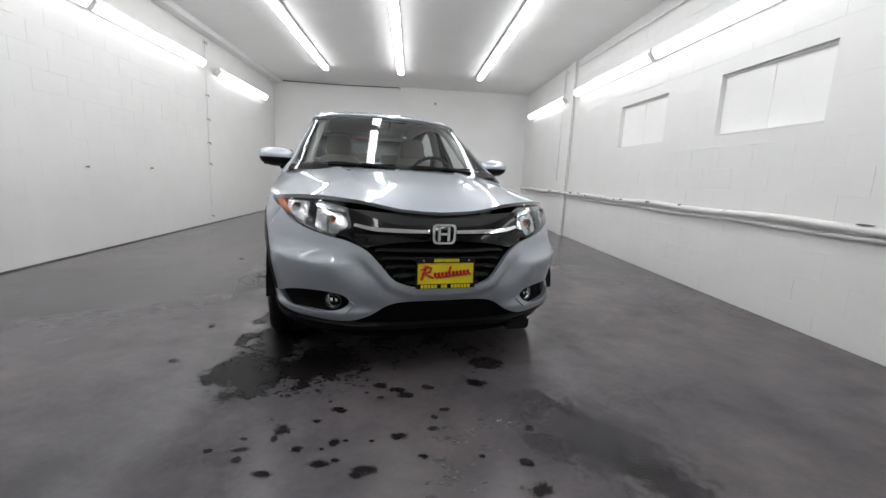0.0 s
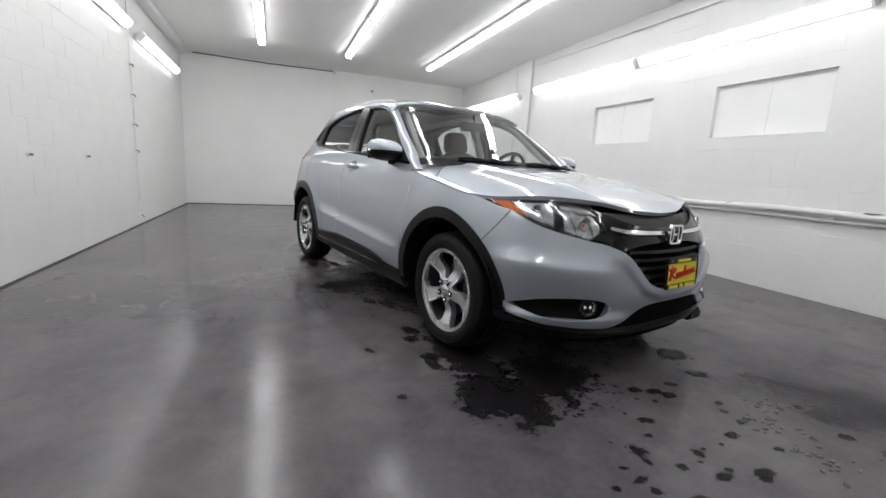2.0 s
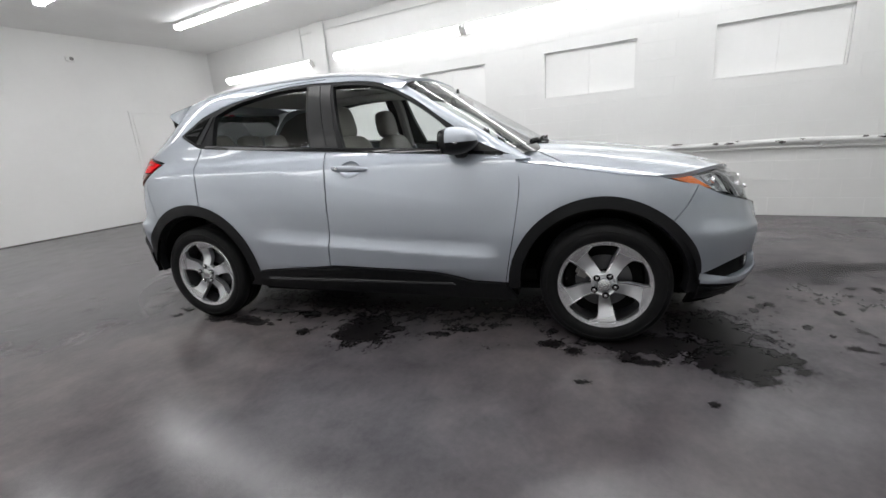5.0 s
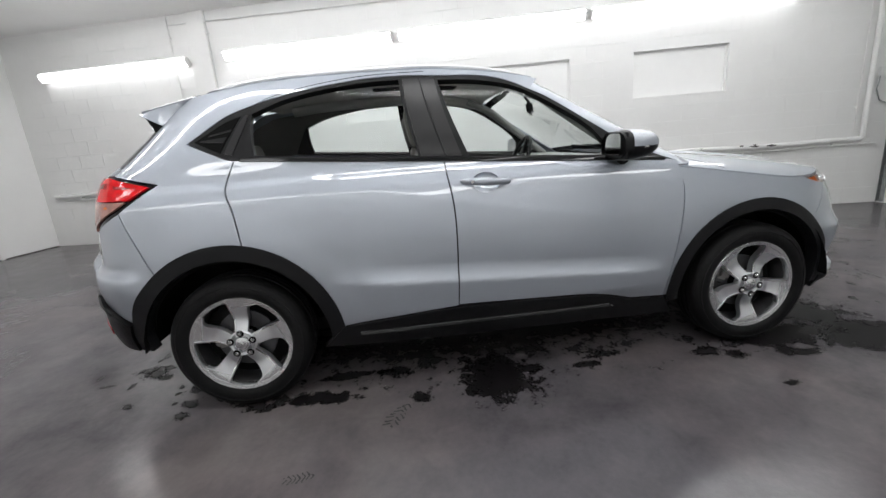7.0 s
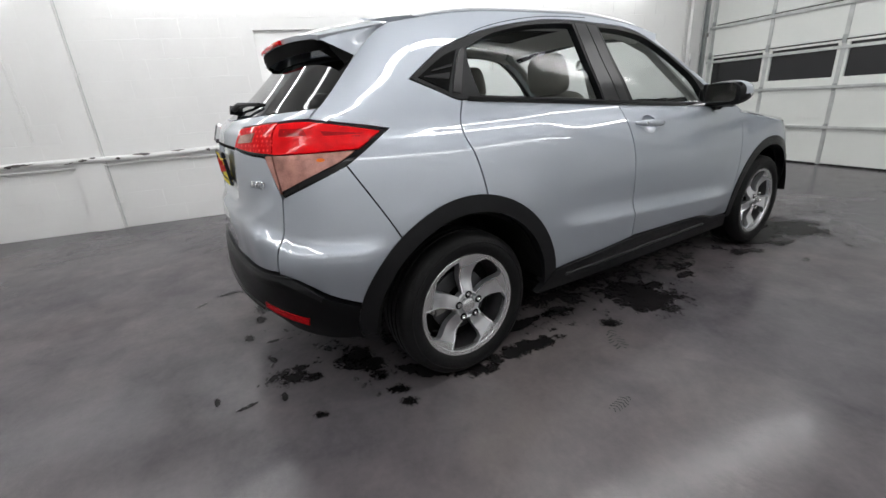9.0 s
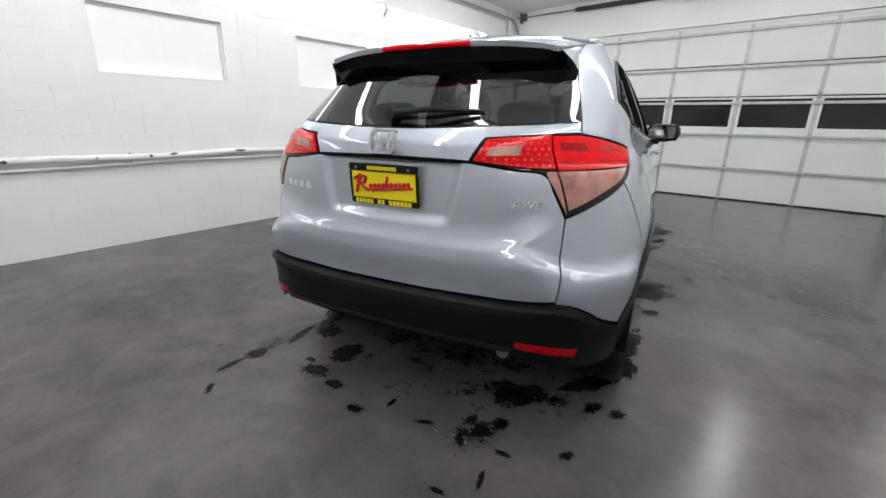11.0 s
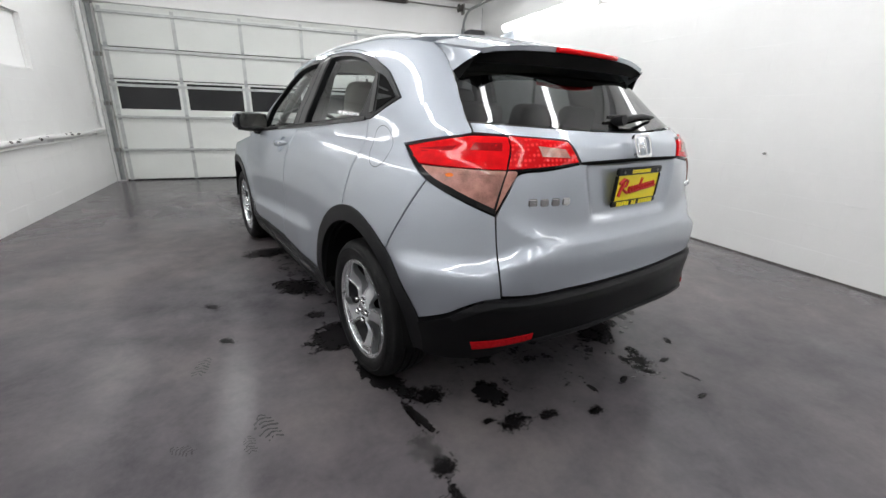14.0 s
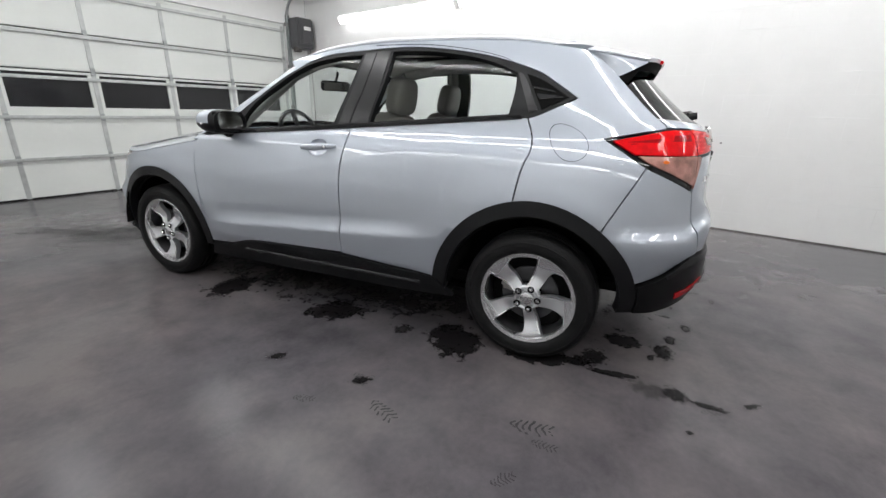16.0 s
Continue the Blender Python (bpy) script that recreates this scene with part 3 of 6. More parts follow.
# ---- pipes and cables on the walls ----
def wall_pipe():
    t = tagged(empty("wall_pipe", pose(XR - .055, 0, .815)), "white lagged pipe with torn dark patches along the wall", "pipe")
    pts = [(0, -4.72, .05), (0, -4.715, .02), (0, -4.69, .004)] + [(.006 * math.sin(k * 1.7), -4.9 + k * .25, .008 * math.sin(k * .9)) for k in range(1, 48)]
    part("lagging", tube_bm(pts, .030, 12), PIPE_WHITE, t, "white painted lagging")
    rnd = random.Random(4)
    for y in [rnd.uniform(-4.3, 5.2) for _ in range(34)]:
        bm = bmesh.new()
        n, k0 = 7, rnd.uniform(2.0, 3.3)
        long = rnd.uniform(.03, .15)
        rows = []
        for i in range(n):
            u = i / (n - 1)
            half = .55 * math.sin(math.pi * (u * .9 + .05)) * rnd.uniform(.6, 1.2)
            rows.append([bm.verts.new((.0315 * math.cos(k0 + half * q), y + (u - .5) * long + rnd.uniform(-.006, .006), .0315 * math.sin(k0 + half * q))) for q in (-1, -.4, .4, 1)])
        for a, b in zip(rows, rows[1:]):
            for q in range(3):
                bm.faces.new((a[q], a[q + 1], b[q + 1], b[q]))
        part("torn_patch", bm, DARK_WORN, t, "dark torn patch")
    for y in (-4.4, -3.0, -1.4, .2, 1.8, 3.4, 5.0, 6.4):
        part("bracket", box_bm(-.01, .052, y - .012, y + .012, -.05, .036, .003), PIPE_WHITE, t, smooth=False)
    c = tagged(empty("thin_pipe", pose(XR - .03, 0, .755)), "thin white pipe below the lagged pipe", "pipe")
    part("tube", tube_bm([(0, -4.9 + k * .4, .006 * math.sin(k * 1.3) - .004 * k / 10) for k in range(30)], .013, 8), PIPE_WHITE, c)


wall_pipe()


def cables():
    for n, (x, y, z0, z1, r) in enumerate(((XR - .05, 3.71, 0, TOP, .0035), (XR - .02, 4.32, 1.05, TOP, .010), (XL + .02, 3.55, .10, 3.05, .008), (XR - .055, -4.72, .84, TOP, .030), (XR - .02, -4.64, .9, TOP, .006))):
        t = tagged(empty("wall_conduit", pose(x, y, 0)), "thin white painted conduit fixed to the wall", "conduit", "wall conduits")
        part("tube", tube_bm([(0, 0, z0), (0, .002, (z0 + z1) / 2), (0, 0, z1 - .003)], r, 8), PIPE_WHITE if n else STILE, t)
        for z in (z0 + .3, (z0 + z1) / 2 + .1, z1 - .3):
            part("clip", box_bm(-.016, .016, -.02, .02, z - .012, z + .012, .003), PIPE_WHITE, t, smooth=False)
    for z in (2.17, 1.78, 1.39, 1.04, .14, 3.0):
        t = tagged(empty("wall_bracket", pose(XL, 3.55, z)), "small white painted bracket on the block wall", "bracket", "brackets on the block wall")
        part("plate", box_bm(.0, .012, -.03, .03, -.03, .03, .003), PIPE_WHITE, t, smooth=False)
        part("hook", tube_bm([(.01, 0, .0), (.045, 0, .0), (.055, 0, -.03)], .009, 8), STEEL, t)
    for y in (.78, 1.91):
        t = tagged(empty("wall_bolt", pose(XL, y, .935)), "grey bolt stub in the block wall", "bolt", "bolts in the block wall")
        part("washer", tube_bm([(-.004, 0, 0), (.006, 0, 0)], .022, 14), WALL, t)
        part("stud", tube_bm([(.004, 0, 0), (.03, 0, 0)], .010, 8), TRIM_GREY, t)
    t = tagged(empty("wall_conduit", pose(0, YB - .018, 3.12)), "thin dark cable run along the end wall", "conduit", "wall conduits")
    part("tube", tube_bm([(-3.0, 0, .045), (-1.5, 0, .03), (-.1, 0, .05)], .011, 8), DARK_WORN, t)
    t = tagged(empty("wall_conduit", pose(XR - .03, 0, 3.02)), "thin white painted conduit fixed to the wall", "conduit", "wall conduits")
    part("tube", tube_bm([(0, -4.7, .04), (0, 0, .0), (0, 4.3, .05)], .010, 8), PIPE_WHITE, t)
    t = tagged(empty("junction_box", pose(XR, -4.87, 1.60)), "small white junction box with a drooping grey cable", "junction box")
    part("housing", box_bm(-.035, .0, -.05, .05, -.05, .05, .006), PIPE_WHITE, t, smooth=False)
    part("cable", tube_bm([(-.02, .03, -.05), (-.02, .05, -.20), (-.02, .0, -.33), (-.02, -.10, -.38), (-.02, -.15, -.37)], .006, 6), GALVANISED, t, "grey cable")
    t = tagged(empty("alarm_horn", pose(.81, YB, 2.83)), "small white alarm sounder high on the end wall", "alarm")
    part("housing", box_bm(-.07, .07, -.05, .0, -.04, .04, .012), PLASTER, t, smooth=False)
    part("grille", tube_bm([(0, -.05, 0), (0, -.062, 0)], .028, 16), TRIM_GREY, t, "grey grille")
    t = tagged(empty("smoke_detector", pose(-.08, YB - .03, 3.16)), "small white detector at the top of the wall", "detector")
    part("housing", tube_bm([(0, .03, 0), (0, .0, 0), (0, -.03, 0)], .045, 18, radii=[.05, .05, .03]), PLASTER, t)
    t = tagged(empty("light_switch", pose(XL, -4.27, 1.88)), "small white switch box on the wall", "switch")
    part("plate", box_bm(.0, .02, -.04, .04, -.06, .06, .005), PLASTER, t, smooth=False)
    part("rocker", box_bm(.02, .028, -.015, .015, -.03, .03, .003), PLASTER, t, smooth=False)


cables()


# ---- the car's skin: one ring of the body at each height, and the top surfaces ----
def curve(pairs):
    """A smooth function through a few (input, value) pairs."""
    xs = [p[0] for p in pairs]
    ys = [p[1] for p in pairs]
    n = len(xs)
    sl = [(ys[i + 1] - ys[i]) / (xs[i + 1] - xs[i]) for i in range(n - 1)]
    tan = [sl[0]] + [0.0 if sl[i - 1] * sl[i] <= 0 else 2 * sl[i - 1] * sl[i] / (sl[i - 1] + sl[i]) for i in range(1, n - 1)] + [sl[-1]]

    def value(x):
        if x <= xs[0]:
            return ys[0]
        if x >= xs[-1]:
            return ys[-1]
        i = 0
        while x > xs[i + 1]:
            i += 1
        h = xs[i + 1] - xs[i]
        u = (x - xs[i]) / h
        return (ys[i] * (1 + 2 * u) * (1 - u) ** 2 + ys[i + 1] * u * u * (3 - 2 * u)
                + h * tan[i] * u * (1 - u) ** 2 - h * tan[i + 1] * u * u * (1 - u))
    return value


HALF = curve([(.17, .80), (.25, .845), (.33, .868), (.45, .878), (.62, .884), (.75, .880), (.887, .861), (.99, .834), (1.05, .803), (1.09, .775),
              (1.2, .735), (1.3, .690), (1.4, .645), (1.48, .603), (1.56, .55)])
NOSE = curve([(.17, -2.06), (.30, -2.12), (.45, -2.15), (.60, -2.13), (.72, -2.09), (.82, -2.03), (.90, -1.95), (1.1, -1.9)])
SCREEN = curve([(.98, -1.10), (1.04, -1.0), (1.5, -.25), (1.6, -.08)])
TAIL = curve([(.17, 1.98), (.30, 2.05), (.45, 2.10), (.60, 2.09), (.80, 2.06), (.98, 2.05), (1.10, 2.03), (1.15, 1.99), (1.19, 1.93), (1.3, 1.80), (1.39, 1.71), (1.5, 1.62), (1.6, 1.53)])
REAR_BEND = curve([(.17, 1.3), (1.0, 1.3), (1.2, 1.2), (1.5, 1.0), (1.6, .9)])
NF, NR = 2.5, 3.0


def _reference():
    pts, keys = [], []
    for i in range(201):
        a = math.pi / 2 * i / 200
        pts.append((.884 * math.sin(a) ** (2 / NF), -1.3 - .85 * max(math.cos(a), 0) ** (2 / NF)))
        keys.append(("f", a))
    for i in range(1, 131):
        pts.append((.884, -1.3 + 2.6 * i / 130))
        keys.append(("m", i / 130))
    for i in range(1, 201):
        a = math.pi / 2 * i / 200
        pts.append((.884 * max(math.cos(a), 0) ** (2 / NR), 1.3 + .80 * math.sin(a) ** (2 / NR)))
        keys.append(("r", a))
    s = [0.0]
    for p, q in zip(pts, pts[1:]):
        s.append(s[-1] + math.hypot(q[0] - p[0], q[1] - p[1]))
    shift = s[200] + 1.3
    return [v - shift for v in s], keys


REF_S, REF_K = _reference()
S_NOSE, S_TAIL = REF_S[0], REF_S[-1]


def ledge(d, width):
    """1 below a crease, and a hollow flank that runs out above it."""
    d = .5 * (d + math.sqrt(d * d + .007 ** 2))
    return (1 - d / width) ** 2 if d < width else 0.0


def fade(v, a, b):
    u = max(0.0, min(1.0, (v - a) / (b - a)))
    return u * u * (3 - 2 * u)


V_EDGE = [(0, .462), (.149, .468), (.256, .502), (.322, .576), (.384, .636), (.474, .674), (.56, .690)]


def edge_distance(e, z):
    """How far a point of the front lies from the rim below the grille."""
    best = 1.0
    for (a, b), (c, d) in zip(V_EDGE, V_EDGE[1:]):
        u = max(0.0, min(1.0, ((e - a) * (c - a) + (z - b) * (d - b)) / ((c - a) ** 2 + (d - b) ** 2)))
        best = min(best, math.hypot(e - a - u * (c - a), z - b - u * (d - b)))
    return best


def relief(s, z):
    """How far the pressed creases of the side, the rear corner and the tailgate stand proud."""
    low = .53 + .065 * s
    d = .028 * ledge(z - low, .085) * fade(s, -.86, -.55) * (1 - fade(s, .55, .88)) * fade(z, .30, .42)
    up = .868 + .19 * s + .05 * s * s
    d += .007 * ledge(z - up, .13) * fade(s, -.75, -.2) * (1 - fade(s, .75, 1.15)) * fade(z, up - .36, up - .05)
    corner = .685 + .07 * fade(s, 1.98, 2.25)
    d += .032 * ledge(z - corner, .055) * fade(s, 1.62, 1.80) * (1 - fade(s, 2.12, 2.40)) * fade(z, .47, .665)
    e = abs(s - S_TAIL)
    fold = .770 + 1.1 * max(0.0, e - .34) ** 2
    d += .022 * ledge(z - fold, .085) * (1 - fade(e, .52, .66)) * fade(z, .60, .74)
    d -= .020 * (1 - fade(e - .33 * (z - .84), .222, .268)) * fade(z, .830, .868) * (1 - fade(z, 1.04, 1.05))
    d += .026 * ledge(z - .345, .05) * fade(-s, 1.72, 1.85) * (1 - fade(-s, 2.25, 2.45)) * (1 - fade(.30 - z, 0, .03))
    d += .030 * ledge(z - .60 - .05 * (s + 1.75), .09) * fade(-s, 1.62, 1.85) * (1 - fade(-s, 2.16, 2.34)) * fade(z, .40, .60)
    if s < -2.1:
        d += .012 * (1 - fade(edge_distance(s - S_NOSE, z), .016, .060)) * (1 - fade(s - S_NOSE, .34, .50))
    for centre, rise, near, far in ((-1.29, .006, .52, .66), (1.305, .005, .52, .64)):
        if abs(s - centre) < .7:
            d += rise * (1 - fade(math.hypot(s - centre, z - .32), near, far)) * fade(z, .30, .50)
    return d


def skin(s, z, cabin=False):
    """A point of the body's right side (x < 0): s runs round it from the nose's middle to the tail's, and is y along the doors.
    cabin: the ring of the windscreen in place of that of the nose."""
    sign = -1.0
    if s < S_NOSE:
        s, sign = 2 * S_NOSE - s, 1.0
    if s > S_TAIL:
        s, sign = 2 * S_TAIL - s, 1.0
    lo, hi = 0, len(REF_S) - 1
    while hi - lo > 1:
        mid = (lo + hi) // 2
        if REF_S[mid] <= s:
            lo = mid
        else:
            hi = mid
    u = (s - REF_S[lo]) / (REF_S[hi] - REF_S[lo])
    w, yr, br = HALF(z), TAIL(z), REAR_BEND(z)
    yf, bf = (SCREEN(z), SCREEN(z) + .22) if cabin else (NOSE(z), -1.3)

    def at(key):
        kind, a = key
        if kind == "f":
            return w * math.sin(a) ** (2 / NF), bf - (bf - yf) * max(math.cos(a), 0) ** (2 / NF)
        if kind == "m":
            y = -1.3 + 2.6 * a
            return w, y * (br / 1.3 if y > 0 else -bf / 1.3)
        return w * max(math.cos(a), 0) ** (2 / NR), br + (yr - br) * math.sin(a) ** (2 / NR)
    p, q = at(REF_K[lo]), at(REF_K[hi])
    x, y = p[0] + (q[0] - p[0]) * u, p[1] + (q[1] - p[1]) * u
    d = 0.0 if cabin else relief(s, z)
    if d:
        kind, a = REF_K[lo]
        if kind == "m":
            x += d
        elif kind == "r":
            x, y = x + d * math.cos(a), y + d * math.sin(a)
        else:
            x, y = x + d * math.sin(a), y - d * math.cos(a)
    return sign * x, y, z


HOOD_MID = curve([(-2.06, .812), (-1.9, .892), (-1.7, .945), (-1.4, .995), (-1.1, 1.035), (-.8, 1.065)])
HOOD_DROP = curve([(-2.0, .02), (-1.6, .07), (-1.2, .065), (-.8, .05)])
ROOF_MID = curve([(-.5, 1.40), (-.25, 1.505), (0, 1.562), (.4, 1.597), (.9, 1.59), (1.3, 1.553), (1.6, 1.500), (1.85, 1.436)])


def bonnet(x, y):
    return x, y, HOOD_MID(y) - HOOD_DROP(y) * (abs(x) / .8) ** 4 - .012 * (x / .8) ** 2 + .010 * math.exp(-((abs(x) - .40 - .10 * (y + 1.5)) / .045) ** 2) * fade(y, -2.0, -1.6)


def eave(s):
    """Where the side's skin meets the roof."""
    z = 1.5
    for _ in range(25):
        z = .5 * z + .5 * (ROOF_MID(skin(s, z)[1]) - .055)
    return skin(s, z)


EAVES = [eave(-.25 + i * .1) for i in range(22)]
ROOF_HALF = curve([(p[1], -p[0]) for p in EAVES])


def roof(x, y):
    return x, y, ROOF_MID(y) - .055 * min(abs(x) / ROOF_HALF(y), 1.3) ** 3


def shoulder(s):
    """Where the wing's skin meets the bonnet."""
    lo, hi = .80, 1.08
    for _ in range(30):
        z = (lo + hi) / 2
        p = skin(s, z)
        if bonnet(p[0], p[1])[2] > z:
            lo = z
        else:
            hi = z
    return skin(s, z)

# ---- the car ----
car = tagged(empty("car", pose(0, 0, 0, 0, 0, A)), "silver-blue compact crossover with yellow dealer plates, parked on wet floor", "car")
N0, T0 = S_NOSE, S_TAIL


def cabin_skin(s, z):
    return skin(s, z, True)


def both(half, c):
    """A half outline, from the middle line out and back to it, with its mirror image."""
    flip = [(2 * c - p[0],) + tuple(p[1:]) for p in reversed(half) if abs(p[0] - c) > 1e-6]
    return half + flip


def arc(c, r, a0, a1, n=14, z=.32):
    return [(c + r * math.cos(radians(a0 + (a1 - a0) * i / n)), z + r * math.sin(radians(a0 + (a1 - a0) * i / n))) for i in range(n + 1)]


def crest(s):
    return shoulder(s)[2] - .003


def belt(s):
    return 1.08 + .072 * s


FC, FR, RC, RR = -1.29, .470, 1.305, .493
up = lambda p: (0, 0, 1)

# front
front_bumper = panel("front_bumper", smooth_loop(both([(N0, .477), (-2.57, .483), (-2.475, .515), (-2.41, .585), (-2.345, .65), (-2.25, .69), (-2.165, .705, 1),
    (-2.03, .735), (-1.915, .768), (-1.80, .825, 1), (-1.615, .66, 1), (-1.69, .56), (-1.735, .44), (-1.745, .335, 1), (-2.0, .305), (-2.22, .298),
    (-2.34, .325), (-2.44, .385), (-2.53, .405), (N0, .408)], N0)), skin, PAINT, car, [smooth_loop([(-1.77, .385, 1), (-1.92, .425), (-2.08, .442), (-2.21, .432), (-2.25, .395),
    (-2.19, .352), (-1.96, .343)]), smooth_loop([(2 * N0 + 1.77, .385, 1), (2 * N0 + 1.92, .425), (2 * N0 + 2.08, .442), (2 * N0 + 2.21, .432), (2 * N0 + 2.25, .395), (2 * N0 + 2.19, .352), (2 * N0 + 1.96, .343)])],
    label="silver-blue painted bumper", depth=.03, step=.014)[0]
panel("lower_valance", smooth_loop(both([(N0, .404), (-2.53, .400), (-2.44, .38), (-2.34, .32), (-2.22, .293), (-2.0, .30), (-1.745, .33, 1), (-1.75, .20, 1), (-2.2, .19), (N0, .20)], N0)),
      skin, DARK, car, lift=-.012, label="black plastic valance", gap=0)
part("air_deflector", box_bm(.40, .54, -2.06, -2.0, .195, .262, .012), BLACK_PLASTIC, car, "black plastic air deflector")
lip = panel("chin_lip", smooth_loop(both([(N0, .292), (-2.35, .285), (-2.22, .290), (-2.0, .297), (-1.76, .325, 1), (-1.76, .245, 1), (-2.1, .235), (-2.3, .25), (N0, .262)], N0)), skin, BLACK_PLASTIC, car, lift=.012, depth=.04, label="black plastic lip")
for sgn in (-1, 1):
    f = (lambda s: s) if sgn < 0 else (lambda s: 2 * N0 - s)
    bay = panel("fog_recess", smooth_loop([(f(s), z) for s, z in ((-1.75, .385), (-1.92, .433), (-2.08, .45), (-2.22, .44), (-2.265, .395), (-2.19, .343), (-1.96, .335))]), skin, DARK, car, lift=-.03, depth=0, gap=0, label="black fog lamp recess")[0]
    panel("fog_blade", smooth_loop([(f(p[0]),) + p[1:] for p in ((-1.752, .392, 1), (-1.96, .341), (-2.19, .350), (-2.262, .402, 1), (-2.282, .386, 1), (-2.20, .324), (-1.96, .312), (-1.756, .356, 1))]), skin, PAINT, car, lift=.009, depth=.03, gap=0, step=.015, label="silver-blue blade under the fog lamp")
    p = Vector(skin(f(-2.16), .392))
    n = (p - Vector((0, -1.0, p.z))).normalized()
    turn = n.to_track_quat("X", "Z").to_matrix().to_4x4()
    fog = empty("fog_lamp", Matrix.Translation(p - n * .028) @ turn, car)
    part("bezel", lathe_bm([(0, .041), (.012, .042), (.016, .039), (.012, .036)], 28), BLACK_PLASTIC, fog)
    part("bowl", lathe_bm([(.012, .036), (.0, .030), (-.010, .018), (-.013, .0005)], 28), REFLECTOR, fog)
    for q in (-.013, .013):
        part("bulb", lathe_bm([(-.008, .009), (.004, .0085), (.009, .0005)], 14), CHROME, fog, m=pose(0, q, 0))
    part("lens", lathe_bm([(.012, .036), (.017, .024), (.019, .0005)], 28), LENS_GLASS, fog)

grille = panel("grille", smooth_loop(both([(N0, .842), (-2.45, .850), (-2.235, .862, 1), (-2.262, .76, 1), (-2.167, .708, 1), (-2.25, .693), (-2.345, .653), (-2.41, .588), (-2.475, .518), (-2.57, .486), (N0, .480)], N0)),
               skin, DARK, car, lift=-.045, depth=0, gap=0, label="black radiator grille")[0]
panel("upper_panel", smooth_loop(both([(N0, .700), (-2.50, .690), (-2.33, .668), (-2.24, .705), (-2.175, .714, 1), (-2.262, .758, 1), (-2.245, .852, 1), (-2.40, .800), (-2.52, .778), (N0, .774)], N0)), skin, GLOSS_BLACK, grille, lift=-.012, depth=.03, label="gloss black upper panel")
for z, half in ((.655, .33), (.615, .30), (.575, .275), (.535, .235), (.503, .18)):
    panel("slat", smooth_loop(both([(N0, z + .009), (N0 + half, z + .012, 1), (N0 + half + .008, z, 1), (N0, z - .007)], N0), n=4), skin, BLACK_PLASTIC, grille, lift=-.020, depth=.028, gap=0)
panel("mesh_backing", smooth_loop(both([(N0, .84), (-2.45, .846), (-2.25, .855, 1), (-2.38, .80), (-2.52, .779), (N0, .776)], N0)), skin, BLACK_PLASTIC, grille, lift=-.028, depth=0, gap=0)
for sgn in (-1, 1):
    f = (lambda s: s) if sgn < 0 else (lambda s: 2 * N0 - s)
    panel("chrome_bar", smooth_loop([(f(s), z, 1) if c else (f(s), z) for s, z, c in ((-2.648, .748, 1), (-2.50, .752, 0), (-2.38, .756, 0), (-2.285, .770, 1), (-2.278, .758, 1), (-2.36, .741, 0), (-2.45, .735, 0), (-2.648, .733, 1))]), skin, CHROME, grille, lift=.006, depth=.02, gap=0, label="chrome bar")


def badge(name, centre, w, h, parent, tilt=0):
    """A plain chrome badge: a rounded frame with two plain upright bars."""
    root = empty(name, Matrix.Translation(centre) @ pose(0, 0, 0, tilt, 0, 0), parent)
    bm = bmesh.new()
    outer = rounded([(-w, -h), (w, -h), (w * 1.06, h), (-w * 1.06, h)], h * .5, 5)
    inner = [(p[0] * .80, p[1] * .80) for p in outer]
    ring = []
    for loop, y in ((outer, 0), (outer, -.012), (inner, -.012), (inner, 0)):
        ring.append([bm.verts.new((p[0], y, p[1])) for p in loop])
    for a, b in zip(ring, ring[1:]):
        for i in range(len(a)):
            bm.faces.new((a[i], a[(i + 1) % len(a)], b[(i + 1) % len(a)], b[i]))
    bmesh.ops.recalc_face_normals(bm, faces=bm.faces[:])
    part("frame", bm, CHROME, root)
    for s in (-1, 1):
        part("bar", box_bm(s * w * .42 - w * .12, s * w * .42 + w * .12, -.010, 0, -h * .74, h * .74, .003), CHROME, root)
    part("bridge", box_bm(-w * .3, w * .3, -.008, 0, -h * .14, h * .10, .003), CHROME, root)
    return root


badge("front_badge", (0, -2.095, .735), .058, .050, car)

